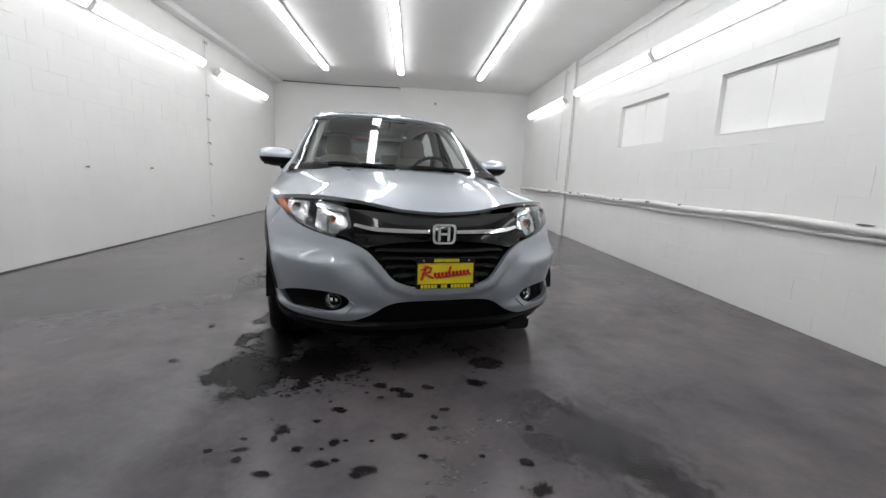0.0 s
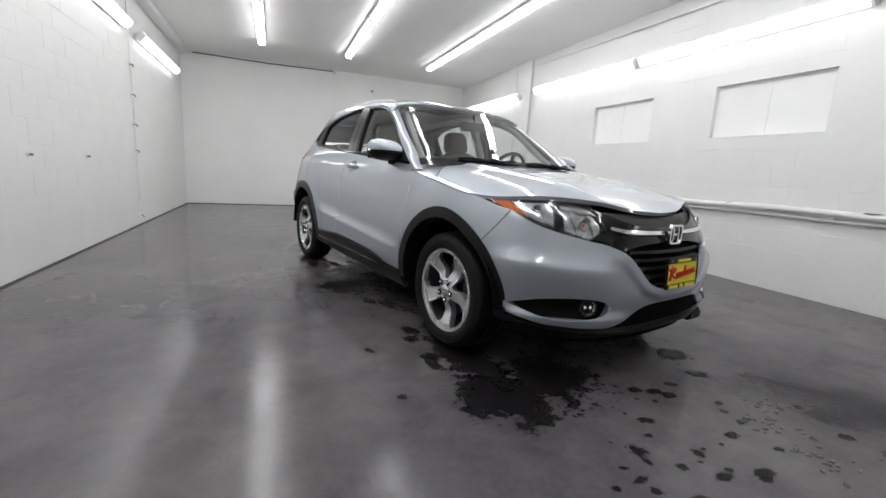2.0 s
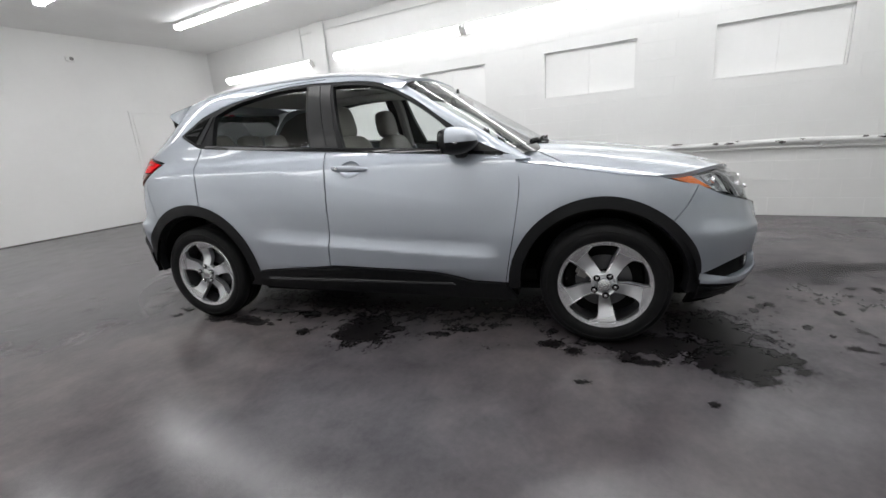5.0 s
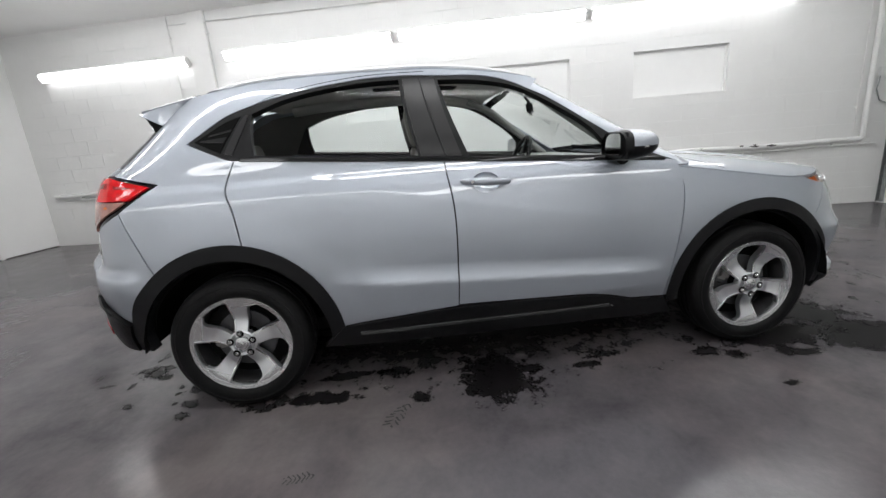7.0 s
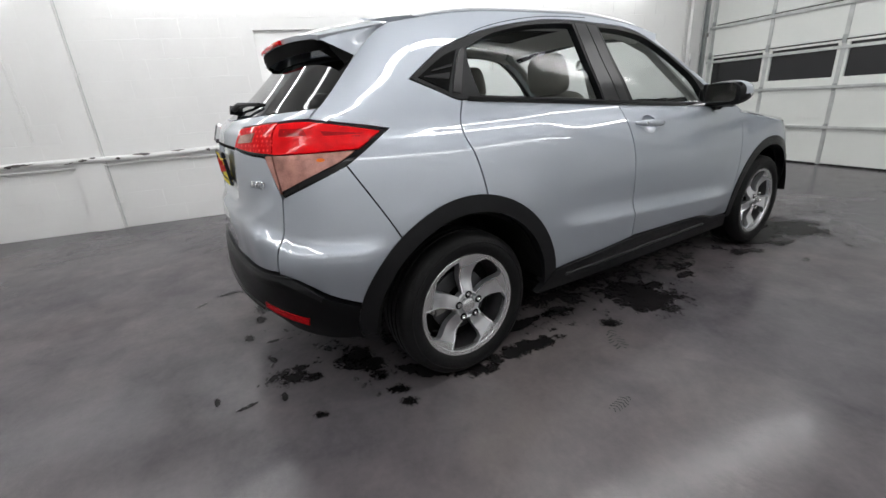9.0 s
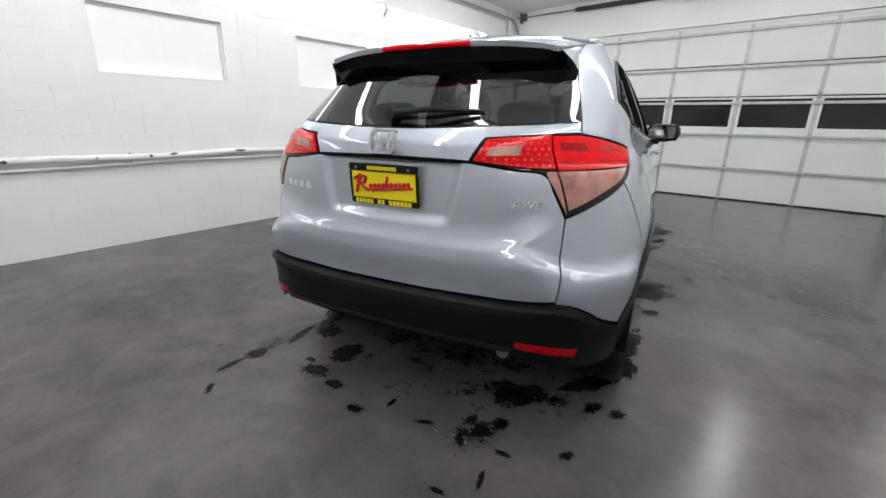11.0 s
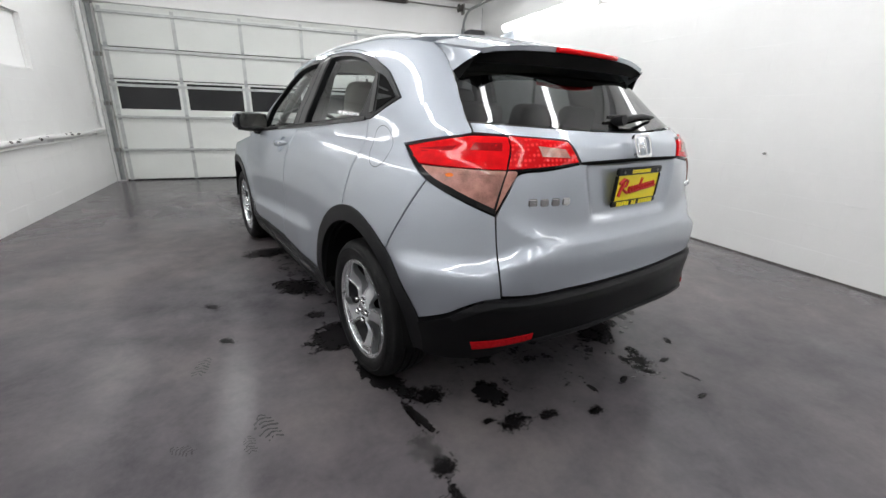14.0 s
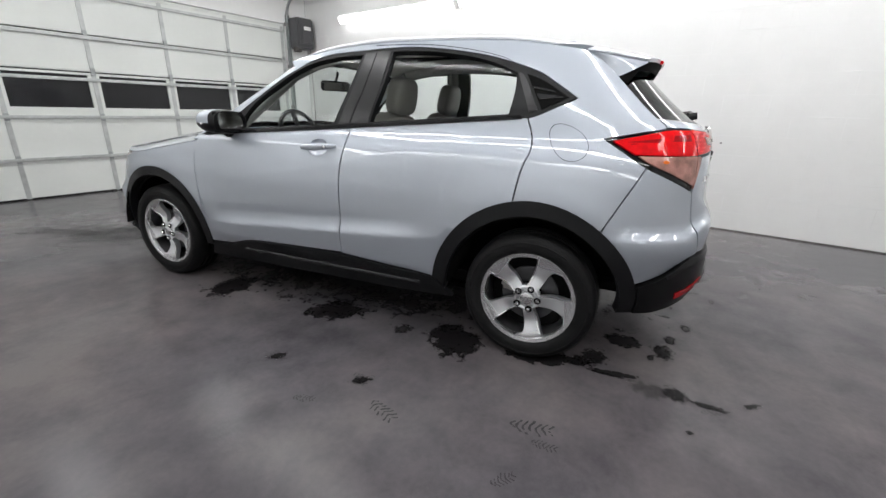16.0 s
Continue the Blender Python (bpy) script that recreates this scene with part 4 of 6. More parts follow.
for sgn in (-1, 1):
    f = (lambda s: s) if sgn < 0 else (lambda s: 2 * N0 - s)
    outline = [(-1.60, min(.886, crest(-1.6)), 1)] + [(s, min(.893, crest(s))) for s in (-1.72, -1.84, -1.98, -2.12)] + [(-2.24, .860, 1), (-2.262, .76, 1), (-2.165, .708, 1), (-2.03, .738), (-1.915, .772), (-1.74, .835)]
    outline = smooth_loop([(f(p[0]),) + tuple(p[1:]) for p in outline])
    lampn = panel("headlamp", outline, skin, LAMP_GREY, car, lift=-.034, depth=0, gap=0, label="clear headlamp with chrome reflectors and an amber corner")[0]
    panel("lens", outline, skin, LENS_GLASS, lampn, lift=-.001, depth=.02, gap=.002, label="clear lens")
    panel("turn_lens", smooth_loop([(f(s), z, 1) for s, z in ((-1.68, min(.868, crest(-1.68) - .012)), (-1.80, min(.872, crest(-1.80) - .012)), (-1.885, .800), (-1.79, .824))]), skin, AMBER, lampn, lift=-.010, depth=.01, gap=0, label="amber turn lamp")
    panel("reflector", smooth_loop([(f(s), z, 1) for s, z in ((-1.815, .868), (-2.00, .872), (-2.125, .733), (-1.91, .790))]), skin, REFLECTOR, lampn, lift=-.022, depth=.01, gap=0, label="chrome reflector")
    panel("brow", smooth_loop([(f(s), z, 1) for s, z in ((-2.02, .868), (-2.22, .842), (-2.23, .825), (-2.04, .85))]), skin, REFLECTOR, lampn, lift=-.012, depth=.01, gap=0, label="chrome brow strip")
    panel("reflector", smooth_loop([(f(s), z) for s, z in ((-2.09, .835), (-2.21, .815), (-2.24, .765), (-2.165, .722), (-2.10, .755))]), skin, REFLECTOR, lampn, lift=-.024, depth=.01, gap=0, label="chrome reflector")
    low = curve([(-2.262, .765), (-2.165, .715), (-2.03, .744), (-1.915, .780), (-1.74, .842)])
    for k, (a, b) in enumerate(((-1.835, -1.880), (-1.884, -1.925), (-1.962, -1.998), (-2.072, -2.105), (-2.109, -2.138), (-2.195, -2.225))):
        panel("facet", [(f(a), low(a) + .012), (f(b), low(b) + .012), (f(b + .010), .862 - .05 * fade(-b, 2.05, 2.25)), (f(a + .010), .866 - .05 * fade(-a, 2.05, 2.25))], skin, REFLECTOR, lampn, lift=-.020 + .005 * (k % 3), depth=.014, gap=.001, label="chrome facet")
    panel("divider", [(f(-2.004), low(-2.004) + .008), (f(-2.050), low(-2.05) + .008), (f(-2.066), .862), (f(-2.030), .866)], skin, GLOSS_BLACK, lampn, lift=-.010, depth=.014, gap=0, label="dark divider")
    for s, z, r in ((-1.94, .826, .026), (-2.165, .775, .030)):
        p = Vector(skin(f(s), z))
        d = Vector((p.x * .5, -1, 0)).normalized()
        turn = d.to_track_quat("X", "Z").to_matrix().to_4x4()
        part("bulb_bowl", lathe_bm([(.004, r), (-.004, r * .97), (-.026, r * .6), (-.03, .0005)], 24), REFLECTOR, lampn, m=Matrix.Translation(p - d * .014) @ turn)
        part("bulb", lathe_bm([(-.03, r * .3), (-.006, r * .28), (.002, .0005)], 16), AMBER if s < -2.1 else CHROME, lampn, m=Matrix.Translation(p - d * .014) @ turn)

# bonnet and wings
edge_pts = [shoulder(-1.12 - .1 * i) for i in range(16)] + [shoulder(N0 + .02)]
half = [(0, -.985), (-.3, -.955), (-.53, -.885, 1), (-.70, -1.00), (-.818, -1.12, 1)] + [(p[0] + .002, p[1]) for p in edge_pts[0:-1]] + [(0, edge_pts[-1][1] - .004)]
full = half + [(-p[0],) + tuple(p[1:]) for p in reversed(half) if abs(p[0]) > 1e-6]
panel("bonnet", smooth_loop(full, n=4), bonnet, PAINT, car, outward=up, depth=.02, step=.035, label="silver-blue painted bonnet")
wing = [(-.857, crest(-.857), 1), (-.885, .87), (-.862, .68), (-.815, .42), (-.80, .335, 1)] + [(p[0], p[1], 1) if i in (0, 14) else p for i, p in enumerate(arc(FC, FR, 2, 133.8))] + \
       [(-1.80, .825, 1), (-1.72, .84), (-1.60, min(.886, crest(-1.6)), 1)] + [(s, crest(s)) for s in (-1.5, -1.35, -1.2, -1.05, -.95)]
panel("front_wing", smooth_loop(wing, n=4), skin, PAINT, car, pair=True, step=.02, label="silver-blue painted wing")
top = [(-.53, -.880, 1), (-.70, -.995), (-.818, -1.115, 1)] + [(shoulder(s)[0], shoulder(s)[1]) for s in (-1.115, -1.04, -.97, -.90)] + [(-.815, -.80, 1), (-.74, -.74), (-.62, -.80, 1)]
panel("wing_top", smooth_loop(top), bonnet, PAINT, car, pair=True, outward=up, label="silver-blue painted wing top")
panel("cowl", smooth_loop([(0, -.99), (-.4, -.945), (-.60, -.86, 1), (-.70, -.68, 1), (-.4, -.84), (0, -.90), (.4, -.84), (.70, -.68, 1), (.60, -.86, 1), (.4, -.945)]), bonnet, BLACK_PLASTIC, car, lift=-.012, outward=up, depth=0, gap=0, label="black cowl panel")

# doors, sill, rear quarter
door_f = smooth_loop([(-.862, belt(-.862), 1), (.2725, belt(.2725), 1), (.2445, .90), (.2445, .67), (.2585, .425, 1), (-.30, .405), (-.48, .385), (-.62, .345, 1), (-.80, .335, 1), (-.815, .42), (-.862, .68), (-.885, .87)])
HANDLE_S, HANDLE_Z, HANDLE_A, HANDLE_B = .085, .986, .064, .046
handle_hole = [(HANDLE_S + HANDLE_A * math.cos(a), HANDLE_Z + HANDLE_B * math.sin(a)) for a in (2 * math.pi * k / 32 for k in range(32))]
front_doors = panel("front_door", door_f, skin, PAINT, car, [handle_hole], pair=True, step=.014, label="silver-blue painted front door")
door_r = smooth_loop([(.2755, belt(.2755), 1), (1.2985, belt(1.2985), 1), (1.2685, 1.06), (1.2285, .96), (1.2035, .803, 1)] + arc(RC, RR, 102, 174, 8) + [(.80, .372, 1), (.64, .392), (.2615, .42, 1), (.2475, .67), (.2475, .90)])
panel("rear_door", door_r, skin, PAINT, car, pair=True, step=.014, label="silver-blue painted rear door")
quarter = [(1.3015, 1.172, 1), (1.2715, 1.06), (1.2315, .96), (1.2065, .805, 1)] + arc(RC, RR, 101, 52, 8) + [(1.608, .708, 1), (1.775, .985, 1), (1.69, 1.035), (1.60, 1.095, 1), (1.75, 1.120), (1.90, 1.140), (1.928, 1.146, 1), (1.931, 1.18),
    (1.929, 1.30), (1.922, 1.36), (1.908, 1.402), (1.887, 1.436), (1.858, 1.461), (1.822, 1.478, 1)] + [(s, eave(s)[2] - .002) for s in (1.6, 1.4, 1.2, 1.0, .8, .6, .4, .2, .05, -.1)] + [(-.24, eave(-.24)[2], 1), (-.195, 1.40, 1), (0, 1.478), (.36, 1.500), (.533, 1.508), (.833, 1.503), (1.205, 1.458),
    (1.457, 1.388), (1.535, 1.336), (1.606, 1.262, 1), (1.45, 1.215), (1.36, 1.186)]
panel("side_frame", smooth_loop(quarter, n=4), skin, PAINT, car, pair=True, step=.02, label="silver-blue painted rear quarter and roof frame")
surround = [(-.835, 1.018, 1), (-.655, 1.098), (-.475, 1.218), (-.319, 1.328), (-.20, 1.397), (0, 1.475), (.36, 1.497), (.533, 1.505), (.833, 1.500), (1.205, 1.455), (1.457, 1.385), (1.53, 1.334), (1.600, 1.262, 1), (1.45, 1.214), (1.335, 1.178, 1), (.27, 1.102)]
hole_f = [(-.56, 1.058, 1), (.15, 1.110, 1), (.322, 1.474, 1), (.10, 1.464), (-.105, 1.425), (-.31, 1.312), (-.47, 1.190)]
hole_r = [(.395, 1.128, 1), (1.21, 1.186, 1), (1.29, 1.292), (1.345, 1.372, 1), (1.19, 1.434), (.93, 1.474), (.70, 1.486), (.565, 1.486, 1)]
panel("window_surround", smooth_loop(surround), skin, BLACK_PLASTIC, car, [smooth_loop(hole_f), smooth_loop(hole_r)], pair=True, lift=.003, gap=.001, depth=.035, label="satin black window surround and pillars")
for h in (hole_f, hole_r):
    panel("window_pane", smooth_loop(h), skin, SIDE_GLASS, car, pair=True, lift=-.012, gap=-.006, depth=0, step=.06, label="clear side window")
panel("belt_strip", [(-.80, 1.030), (-.80, 1.016), (1.27, 1.1665), (1.27, 1.183)], skin, GLOSS_BLACK, car, pair=True, lift=.007, depth=.01, gap=0, label="black belt strip")
panel("pillar_cover", smooth_loop([(.185, 1.112, 1), (.262, 1.116, 1), (.435, 1.488, 1), (.345, 1.482, 1)]), skin, PILLAR_FILM, car, pair=True, lift=.006, depth=.006, gap=.001)
panel("pillar_cover", smooth_loop([(.268, 1.116, 1), (.385, 1.124, 1), (.545, 1.490, 1), (.441, 1.488, 1)]), skin, PILLAR_FILM, car, pair=True, lift=.006, depth=.006, gap=.001)
panel("handle_pocket", smooth_loop([(1.385, 1.205, 1), (1.565, 1.262, 1), (1.475, 1.338), (1.40, 1.366, 1)]), skin, DARK, car, pair=True, lift=.006, depth=.008, label="black hidden rear door handle")
panel("handle_rib", [(1.402, 1.252), (1.53, 1.261), (1.53, 1.265), (1.402, 1.276)], skin, BLACK_PLASTIC, car, pair=True, lift=.009, depth=.004, gap=0)
panel("handle_rib", [(1.402, 1.300), (1.505, 1.283), (1.500, 1.289), (1.402, 1.309)], skin, BLACK_PLASTIC, car, pair=True, lift=.009, depth=.004, gap=0)
panel("handle_grip", smooth_loop([(1.318, 1.196, 1), (1.364, 1.204, 1), (1.382, 1.345), (1.350, 1.356)]), skin, PILLAR_FILM, car, pair=True, lift=.008, depth=.008, gap=0, label="dark grey grip of the hidden handle")
panel("sill", smooth_loop([(-.80, .332, 1), (-.62, .342, 1), (-.48, .382), (-.30, .402), (.24, .417), (.64, .389), (.82, .368, 1), (.92, .27, 1), (.5, .25), (-.6, .235), (-.86, .23, 1)]), skin, BLACK_PLASTIC, car, pair=True, lift=.010, depth=.03, label="black plastic sill")
panel("sill_strip", smooth_loop([(.74, .340, 1), (-.50, .338, 1), (-.52, .322, 1), (.74, .320, 1)]), skin, DARK_STRIP, car, pair=True, lift=.018, depth=.02, label="dark grey sill strip")
for c, r0, r1, a0, a1 in ((FC, .416, .475, -2, 184), (RC, .428, .498, 2, 182)):
    panel("wheel_arch_trim", arc(c, r1, a0, a1, 36) + arc(c, r0, a1, a0, 36), skin, BLACK_PLASTIC, car, pair=True, lift=.006, depth=.05, gap=0, label="black plastic wheel arch trim")
ribs = smooth_loop([(1.445 + .085 * math.cos(a), 1.075 + .078 * math.sin(a)) for a in (2 * math.pi * k / 24 for k in range(24))], n=2)
inner = smooth_loop([(1.445 + .0828 * math.cos(a), 1.075 + .0758 * math.sin(a)) for a in (2 * math.pi * k / 24 for k in range(24))], n=2)
v, n, f = sheet(ribs, skin, [inner], .03, 0, .0008)
put("fuel_flap_seam", mesh_from("fuel_flap_seam", [(-p[0], p[1], p[2]) for p in v], [g[::-1] for g in f], DARK, True), car, "round fuel flap joint")

seam = smooth_loop([(.42, 1.524), (.8, 1.520), (1.1, 1.490), (1.30, 1.448), (1.37, 1.412)], False, 5)
panel("door_seam", [(p[0], p[1] + .0018) for p in seam] + [(p[0], p[1] - .0018) for p in reversed(seam)], skin, DARK, car, pair=True, lift=.0006, depth=0, gap=0, label="dark door joint")

# handles on the front doors
def bowl(s, z):
    """The hollow behind the handle."""
    x, y, h = skin(s, z)
    r = ((s - HANDLE_S) / HANDLE_A) ** 2 + ((z - HANDLE_Z) / HANDLE_B) ** 2
    return x + .024 * max(1 - r, 0) ** .6, y, h


for door, sg in zip(front_doors, (-1, 1)):
    v, n, f = sheet(handle_hole, bowl, (), .010, 0, 0)
    put("handle_cup", mesh_from("handle_cup", [(p[0] * -sg, p[1], p[2]) for p in v], f if sg < 0 else [g[::-1] for g in f], PAINT, True, [(q[0] * -sg, q[1], q[2]) for q in n]), door, "hollow behind the handle")
    rows, bm = [], bmesh.new()
    for k in range(17):
        u = k / 16
        p = Vector(skin(-.030 + .235 * u, HANDLE_Z - .002 + .016 * u))
        lift = .006 + .026 * math.sin(math.pi * u) ** .5
        half, deep = (.007 + .011 * math.sin(math.pi * u) ** .5), .004 + .006 * math.sin(math.pi * u) ** .5
        c = Vector((p.x * -sg + sg * lift, p.y, p.z))
        rows.append([bm.verts.new(c + Vector((sg * deep * math.cos(a), 0, half * math.sin(a)))) for a in (2 * math.pi * q / 12 for q in range(12))])
    for a, b in zip(rows, rows[1:]):
        for q in range(12):
            bm.faces.new((a[q], a[(q + 1) % 12], b[(q + 1) % 12], b[q]))
    bm.faces.new(rows[0][::-1])
    bm.faces.new(rows[-1])
    bmesh.ops.recalc_face_normals(bm, faces=bm.faces[:])
    pull = part("door_handle", bm, PAINT, door, "body-coloured pull handle")
    p = Vector(skin(.155, HANDLE_Z + .01))
    part("lock_cylinder", tube_bm([(p.x * -sg + sg * .030, p.y, p.z), (p.x * -sg + sg * .041, p.y, p.z)], .007, 12), CHROME, pull, "small chrome lock")

# windscreen, pillars, roof
panel("windscreen", smooth_loop(both([(N0, 1.062), (-2.3, 1.062), (-1.85, 1.054), (-1.622, 1.046, 1), (-1.618, 1.25), (-1.622, 1.432, 1), (-1.85, 1.452), (-2.2, 1.476), (N0, 1.492)], N0)), cabin_skin, CLEAR_GLASS, car, depth=0, label="clear windscreen")
panel("screen_border", smooth_loop(both([(N0, 1.494), (-2.2, 1.477), (-1.85, 1.454), (-1.62, 1.436, 1), (-1.62, 1.400, 1), (-1.85, 1.425), (-2.2, 1.45), (N0, 1.472)], N0)), cabin_skin, GLOSS_BLACK, car, lift=-.004, depth=0, gap=0, label="black glass border")
panel("screen_border", smooth_loop(both([(N0, 1.085), (-2.3, 1.084), (-1.86, 1.074), (-1.62, 1.064, 1), (-1.62, 1.02, 1), (-2.3, 1.03), (N0, 1.03)], N0)), cabin_skin, GLOSS_BLACK, car, lift=-.004, depth=0, gap=0, label="black glass border")
panel("front_pillar", smooth_loop([(-1.616, .99, 1), (-1.616, 1.462, 1), (-1.25, 1.478, 1), (-1.30, 1.40), (-1.31, 1.33), (-1.243, 1.218), (-1.225, 1.098), (-1.29, .99, 1)]), cabin_skin, PAINT, car, pair=True, gap=.001, label="silver-blue painted windscreen pillar")
eaves = [eave(-.22 + i * .135) for i in range(15)]
half = [(0, -.262), (-.3, -.25), (-.48, -.230), (eaves[0][0] * .975, eaves[0][1], 1)] + [(p[0], p[1]) for p in eaves[1:-1]] + [(eaves[-1][0], eaves[-1][1], 1), (-.3, 1.452), (0, 1.468)]
full = half + [(-p[0],) + tuple(p[1:]) for p in reversed(half) if abs(p[0]) > 1e-6]
panel("roof", smooth_loop(full, n=4), roof, PAINT, car, [rounded([(-.36, .02), (.36, .02), (.36, .62), (-.36, .62)], .06)], outward=up, step=.06, depth=.02, label="silver-blue painted roof")
panel("sunroof", rounded([(-.357, .023), (.357, .023), (.357, .617), (-.357, .617)], .058), roof, GLOSS_BLACK, car, outward=up, step=.06, depth=.01, gap=0, lift=.001, label="dark glass sunroof")
# added dark panel that keeps bright reflections off the sunroof's underside
panel("sunroof_mask", rounded([(-.36, .02), (.36, .02), (.36, .62), (-.36, .62)], .06), roof, DARK, car, outward=up, step=.08, depth=0, lift=-.028, gap=0, label="dark panel added under the sunroof to hide its reflection")
panel("headliner", smooth_loop(full, n=4), roof, HEADLINER, car, [rounded([(-.34, .04), (.34, .04), (.34, .60), (-.34, .60)], .06)], outward=up, step=.08, depth=0, lift=-.035, gap=.01, label="grey headliner")
for sg in (-1, 1):
    pts, n = [], 26
    for k in range(n + 1):
        u = k / n
        y = -.12 + 1.42 * u
        x = ROOF_HALF(y) - .035
        end = min(u, 1 - u) * n / 2.6
        pts.append((sg * x, y, roof(x, y)[2] + .008 * min(1, end) ** .6 - .004))
    rail = part("roof_rail", tube_bm(pts, .010, 10), ALLOY, car, "silver roof rail")
fin = bmesh.new()
rows = []
for z, y0, y1, w in ((0, 1.13, 1.31, .034), (.014, 1.17, 1.305, .022), (.027, 1.225, 1.298, .012), (.034, 1.26, 1.292, .006)):
    base = ROOF_MID(1.22) - .004
    rows.append([fin.verts.new((w * math.sin(a), (y0 + y1) / 2 - (y1 - y0) / 2 * math.cos(a), base + z)) for a in (2 * math.pi * k / 16 for k in range(16))])
for a, b in zip(rows, rows[1:]):
    for k in range(16):
        fin.faces.new((a[k], a[(k + 1) % 16], b[(k + 1) % 16], b[k]))
fin.faces.new(rows[-1])
bmesh.ops.recalc_face_normals(fin, faces=fin.faces[:])
part("aerial_fin", fin, PAINT, car, "body-coloured shark-fin aerial")

# tailgate, rear window, spoiler
tailgate = panel("tailgate", smooth_loop(both([(T0, 1.153), (2.35, 1.163), (1.938, 1.180, 1), (1.931, 1.146, 1), (2.04, 1.143), (2.305, 1.129, 1), (2.375, 1.05, 1), (2.22, 1.030), (2.115, 1.018), (2.09, .96), (2.058, .880, 1), (2.073, .78), (2.087, .612, 1), (T0, .607)], T0)),
                 skin, PAINT, car, step=.012, label="silver-blue painted tailgate")[0]
panel("rear_window", smooth_loop(both([(T0, 1.157), (2.35, 1.167), (1.932, 1.183, 1), (1.928, 1.30), (1.93, 1.40), (1.95, 1.445, 1), (2.2, 1.445), (T0, 1.445)], T0)), skin, TINTED_GLASS, car, lift=-.003, depth=0, label="dark tinted rear window")
panel("garnish", smooth_loop(both([(T0, 1.062), (2.4, 1.058), (2.372, 1.050), (2.4, 1.047), (T0, 1.05)], T0)), skin, DARK, car, lift=.002, depth=0, gap=0, label="dark shut line of the tailgate grip")
lip_y = lambda x: 1.764 - .32 * x * x
half = [(0, 1.474), (-.3, 1.458), (-.548, 1.415, 1), (-.545, 1.50), (-.535, 1.60), (-.512, 1.68), (-.45, lip_y(.45) - .002), (-.3, lip_y(.3)), (0, lip_y(0))]
full = half + [(-p[0],) + tuple(p[1:]) for p in reversed(half) if abs(p[0]) > 1e-6]
spoiler = panel("roof_spoiler", smooth_loop(full, n=4), roof, PAINT, car, outward=up, depth=.018, label="silver-blue painted roof spoiler")[0]


def under(x, u):
    """The spoiler's underside, from its rear lip down to the glass."""
    y0 = lip_y(x) - .004
    z0 = roof(x, min(y0, 1.85))[2] - .016
    w, br = .668, 1.09
    y1 = br + (1.735 - br) * max(1 - (abs(x) / w) ** 3, 0) ** (1 / 3) + .004
    return x, y0 + (y1 - y0) * u, z0 - .004 + (1.395 - z0) * u + .0 * math.sin(math.pi * u)


panel("underside", rounded([(-.515, 0), (.515, 0), (.545, 1), (-.545, 1)], .03), under, DARK, spoiler, outward=lambda p: (0, 1, -.6), depth=.01, gap=0, label="black spoiler underside")


def spoiler_edge(u):
    x, y = -.549 + .034 * u * u, 1.412 + .275 * u
    return Vector((x, y, roof(x, y)[2] - .004 - .006 * u))


def frame_edge(u):
    return Vector(skin(1.822 + .16 * u - .06 * u * u, 1.478 - .05 * u - .068 * u * u))


def cheek(u, v):
    """The painted web between the spoiler's side edge and the rear quarter."""
    p, q = spoiler_edge(u), frame_edge(u)
    return tuple(p.lerp(q, v) + Vector((-.008, .004, 0)) * math.sin(math.pi * v) * u)


def web_end(u, v):
    """The black end of the web, down to the glass."""
    p = Vector(cheek(1, v))
    q = Vector(under(-.515, .12)).lerp(Vector(skin(1.945, 1.33)), v)
    return tuple(p.lerp(q, u))


panel("spoiler_web", [(0, 0), (1, 0), (1, 1), (0, 1)], cheek, PAINT, car, pair=True, step=.08, depth=0, gap=0, outward=lambda p: (-1, .3, 0), label="silver-blue painted spoiler side")
panel("spoiler_web_end", [(0, 0), (1, 0), (1, 1), (0, 1)], web_end, DARK, car, pair=True, step=.12, depth=0, gap=0, outward=lambda p: (-.2, 1, 0), label="black spoiler end")
pts = [(x, lip_y(x) - .001, roof(x, lip_y(x))[2] - .008) for x in (-.19 + .0317 * k for k in range(13))]
part("brake_light", tube_bm(pts, .010, 8), RED_LENS, spoiler, "red high-level brake light")
badge("rear_badge", (0, 2.045, 1.105), .052, .044, car).rotation_euler = (radians(-18), 0, radians(180))
wiper = empty("rear_wiper", None, car)
part("pivot", tube_bm([(.02, 1.925, 1.19), (.02, 1.975, 1.20)], .02, 12), BLACK_PLASTIC, wiper)
part("arm", tube_bm([(.02, 1.96, 1.20), (-.12, 1.955, 1.217), (-.30, 1.90, 1.212)], .010, 8, radii=[.014, .010, .006]), BLACK_PLASTIC, wiper)
part("blade", tube_bm([(.06, 1.925, 1.208), (-.13, 1.915, 1.215), (-.31, 1.885, 1.208)], .007, 6), RUBBER, wiper)

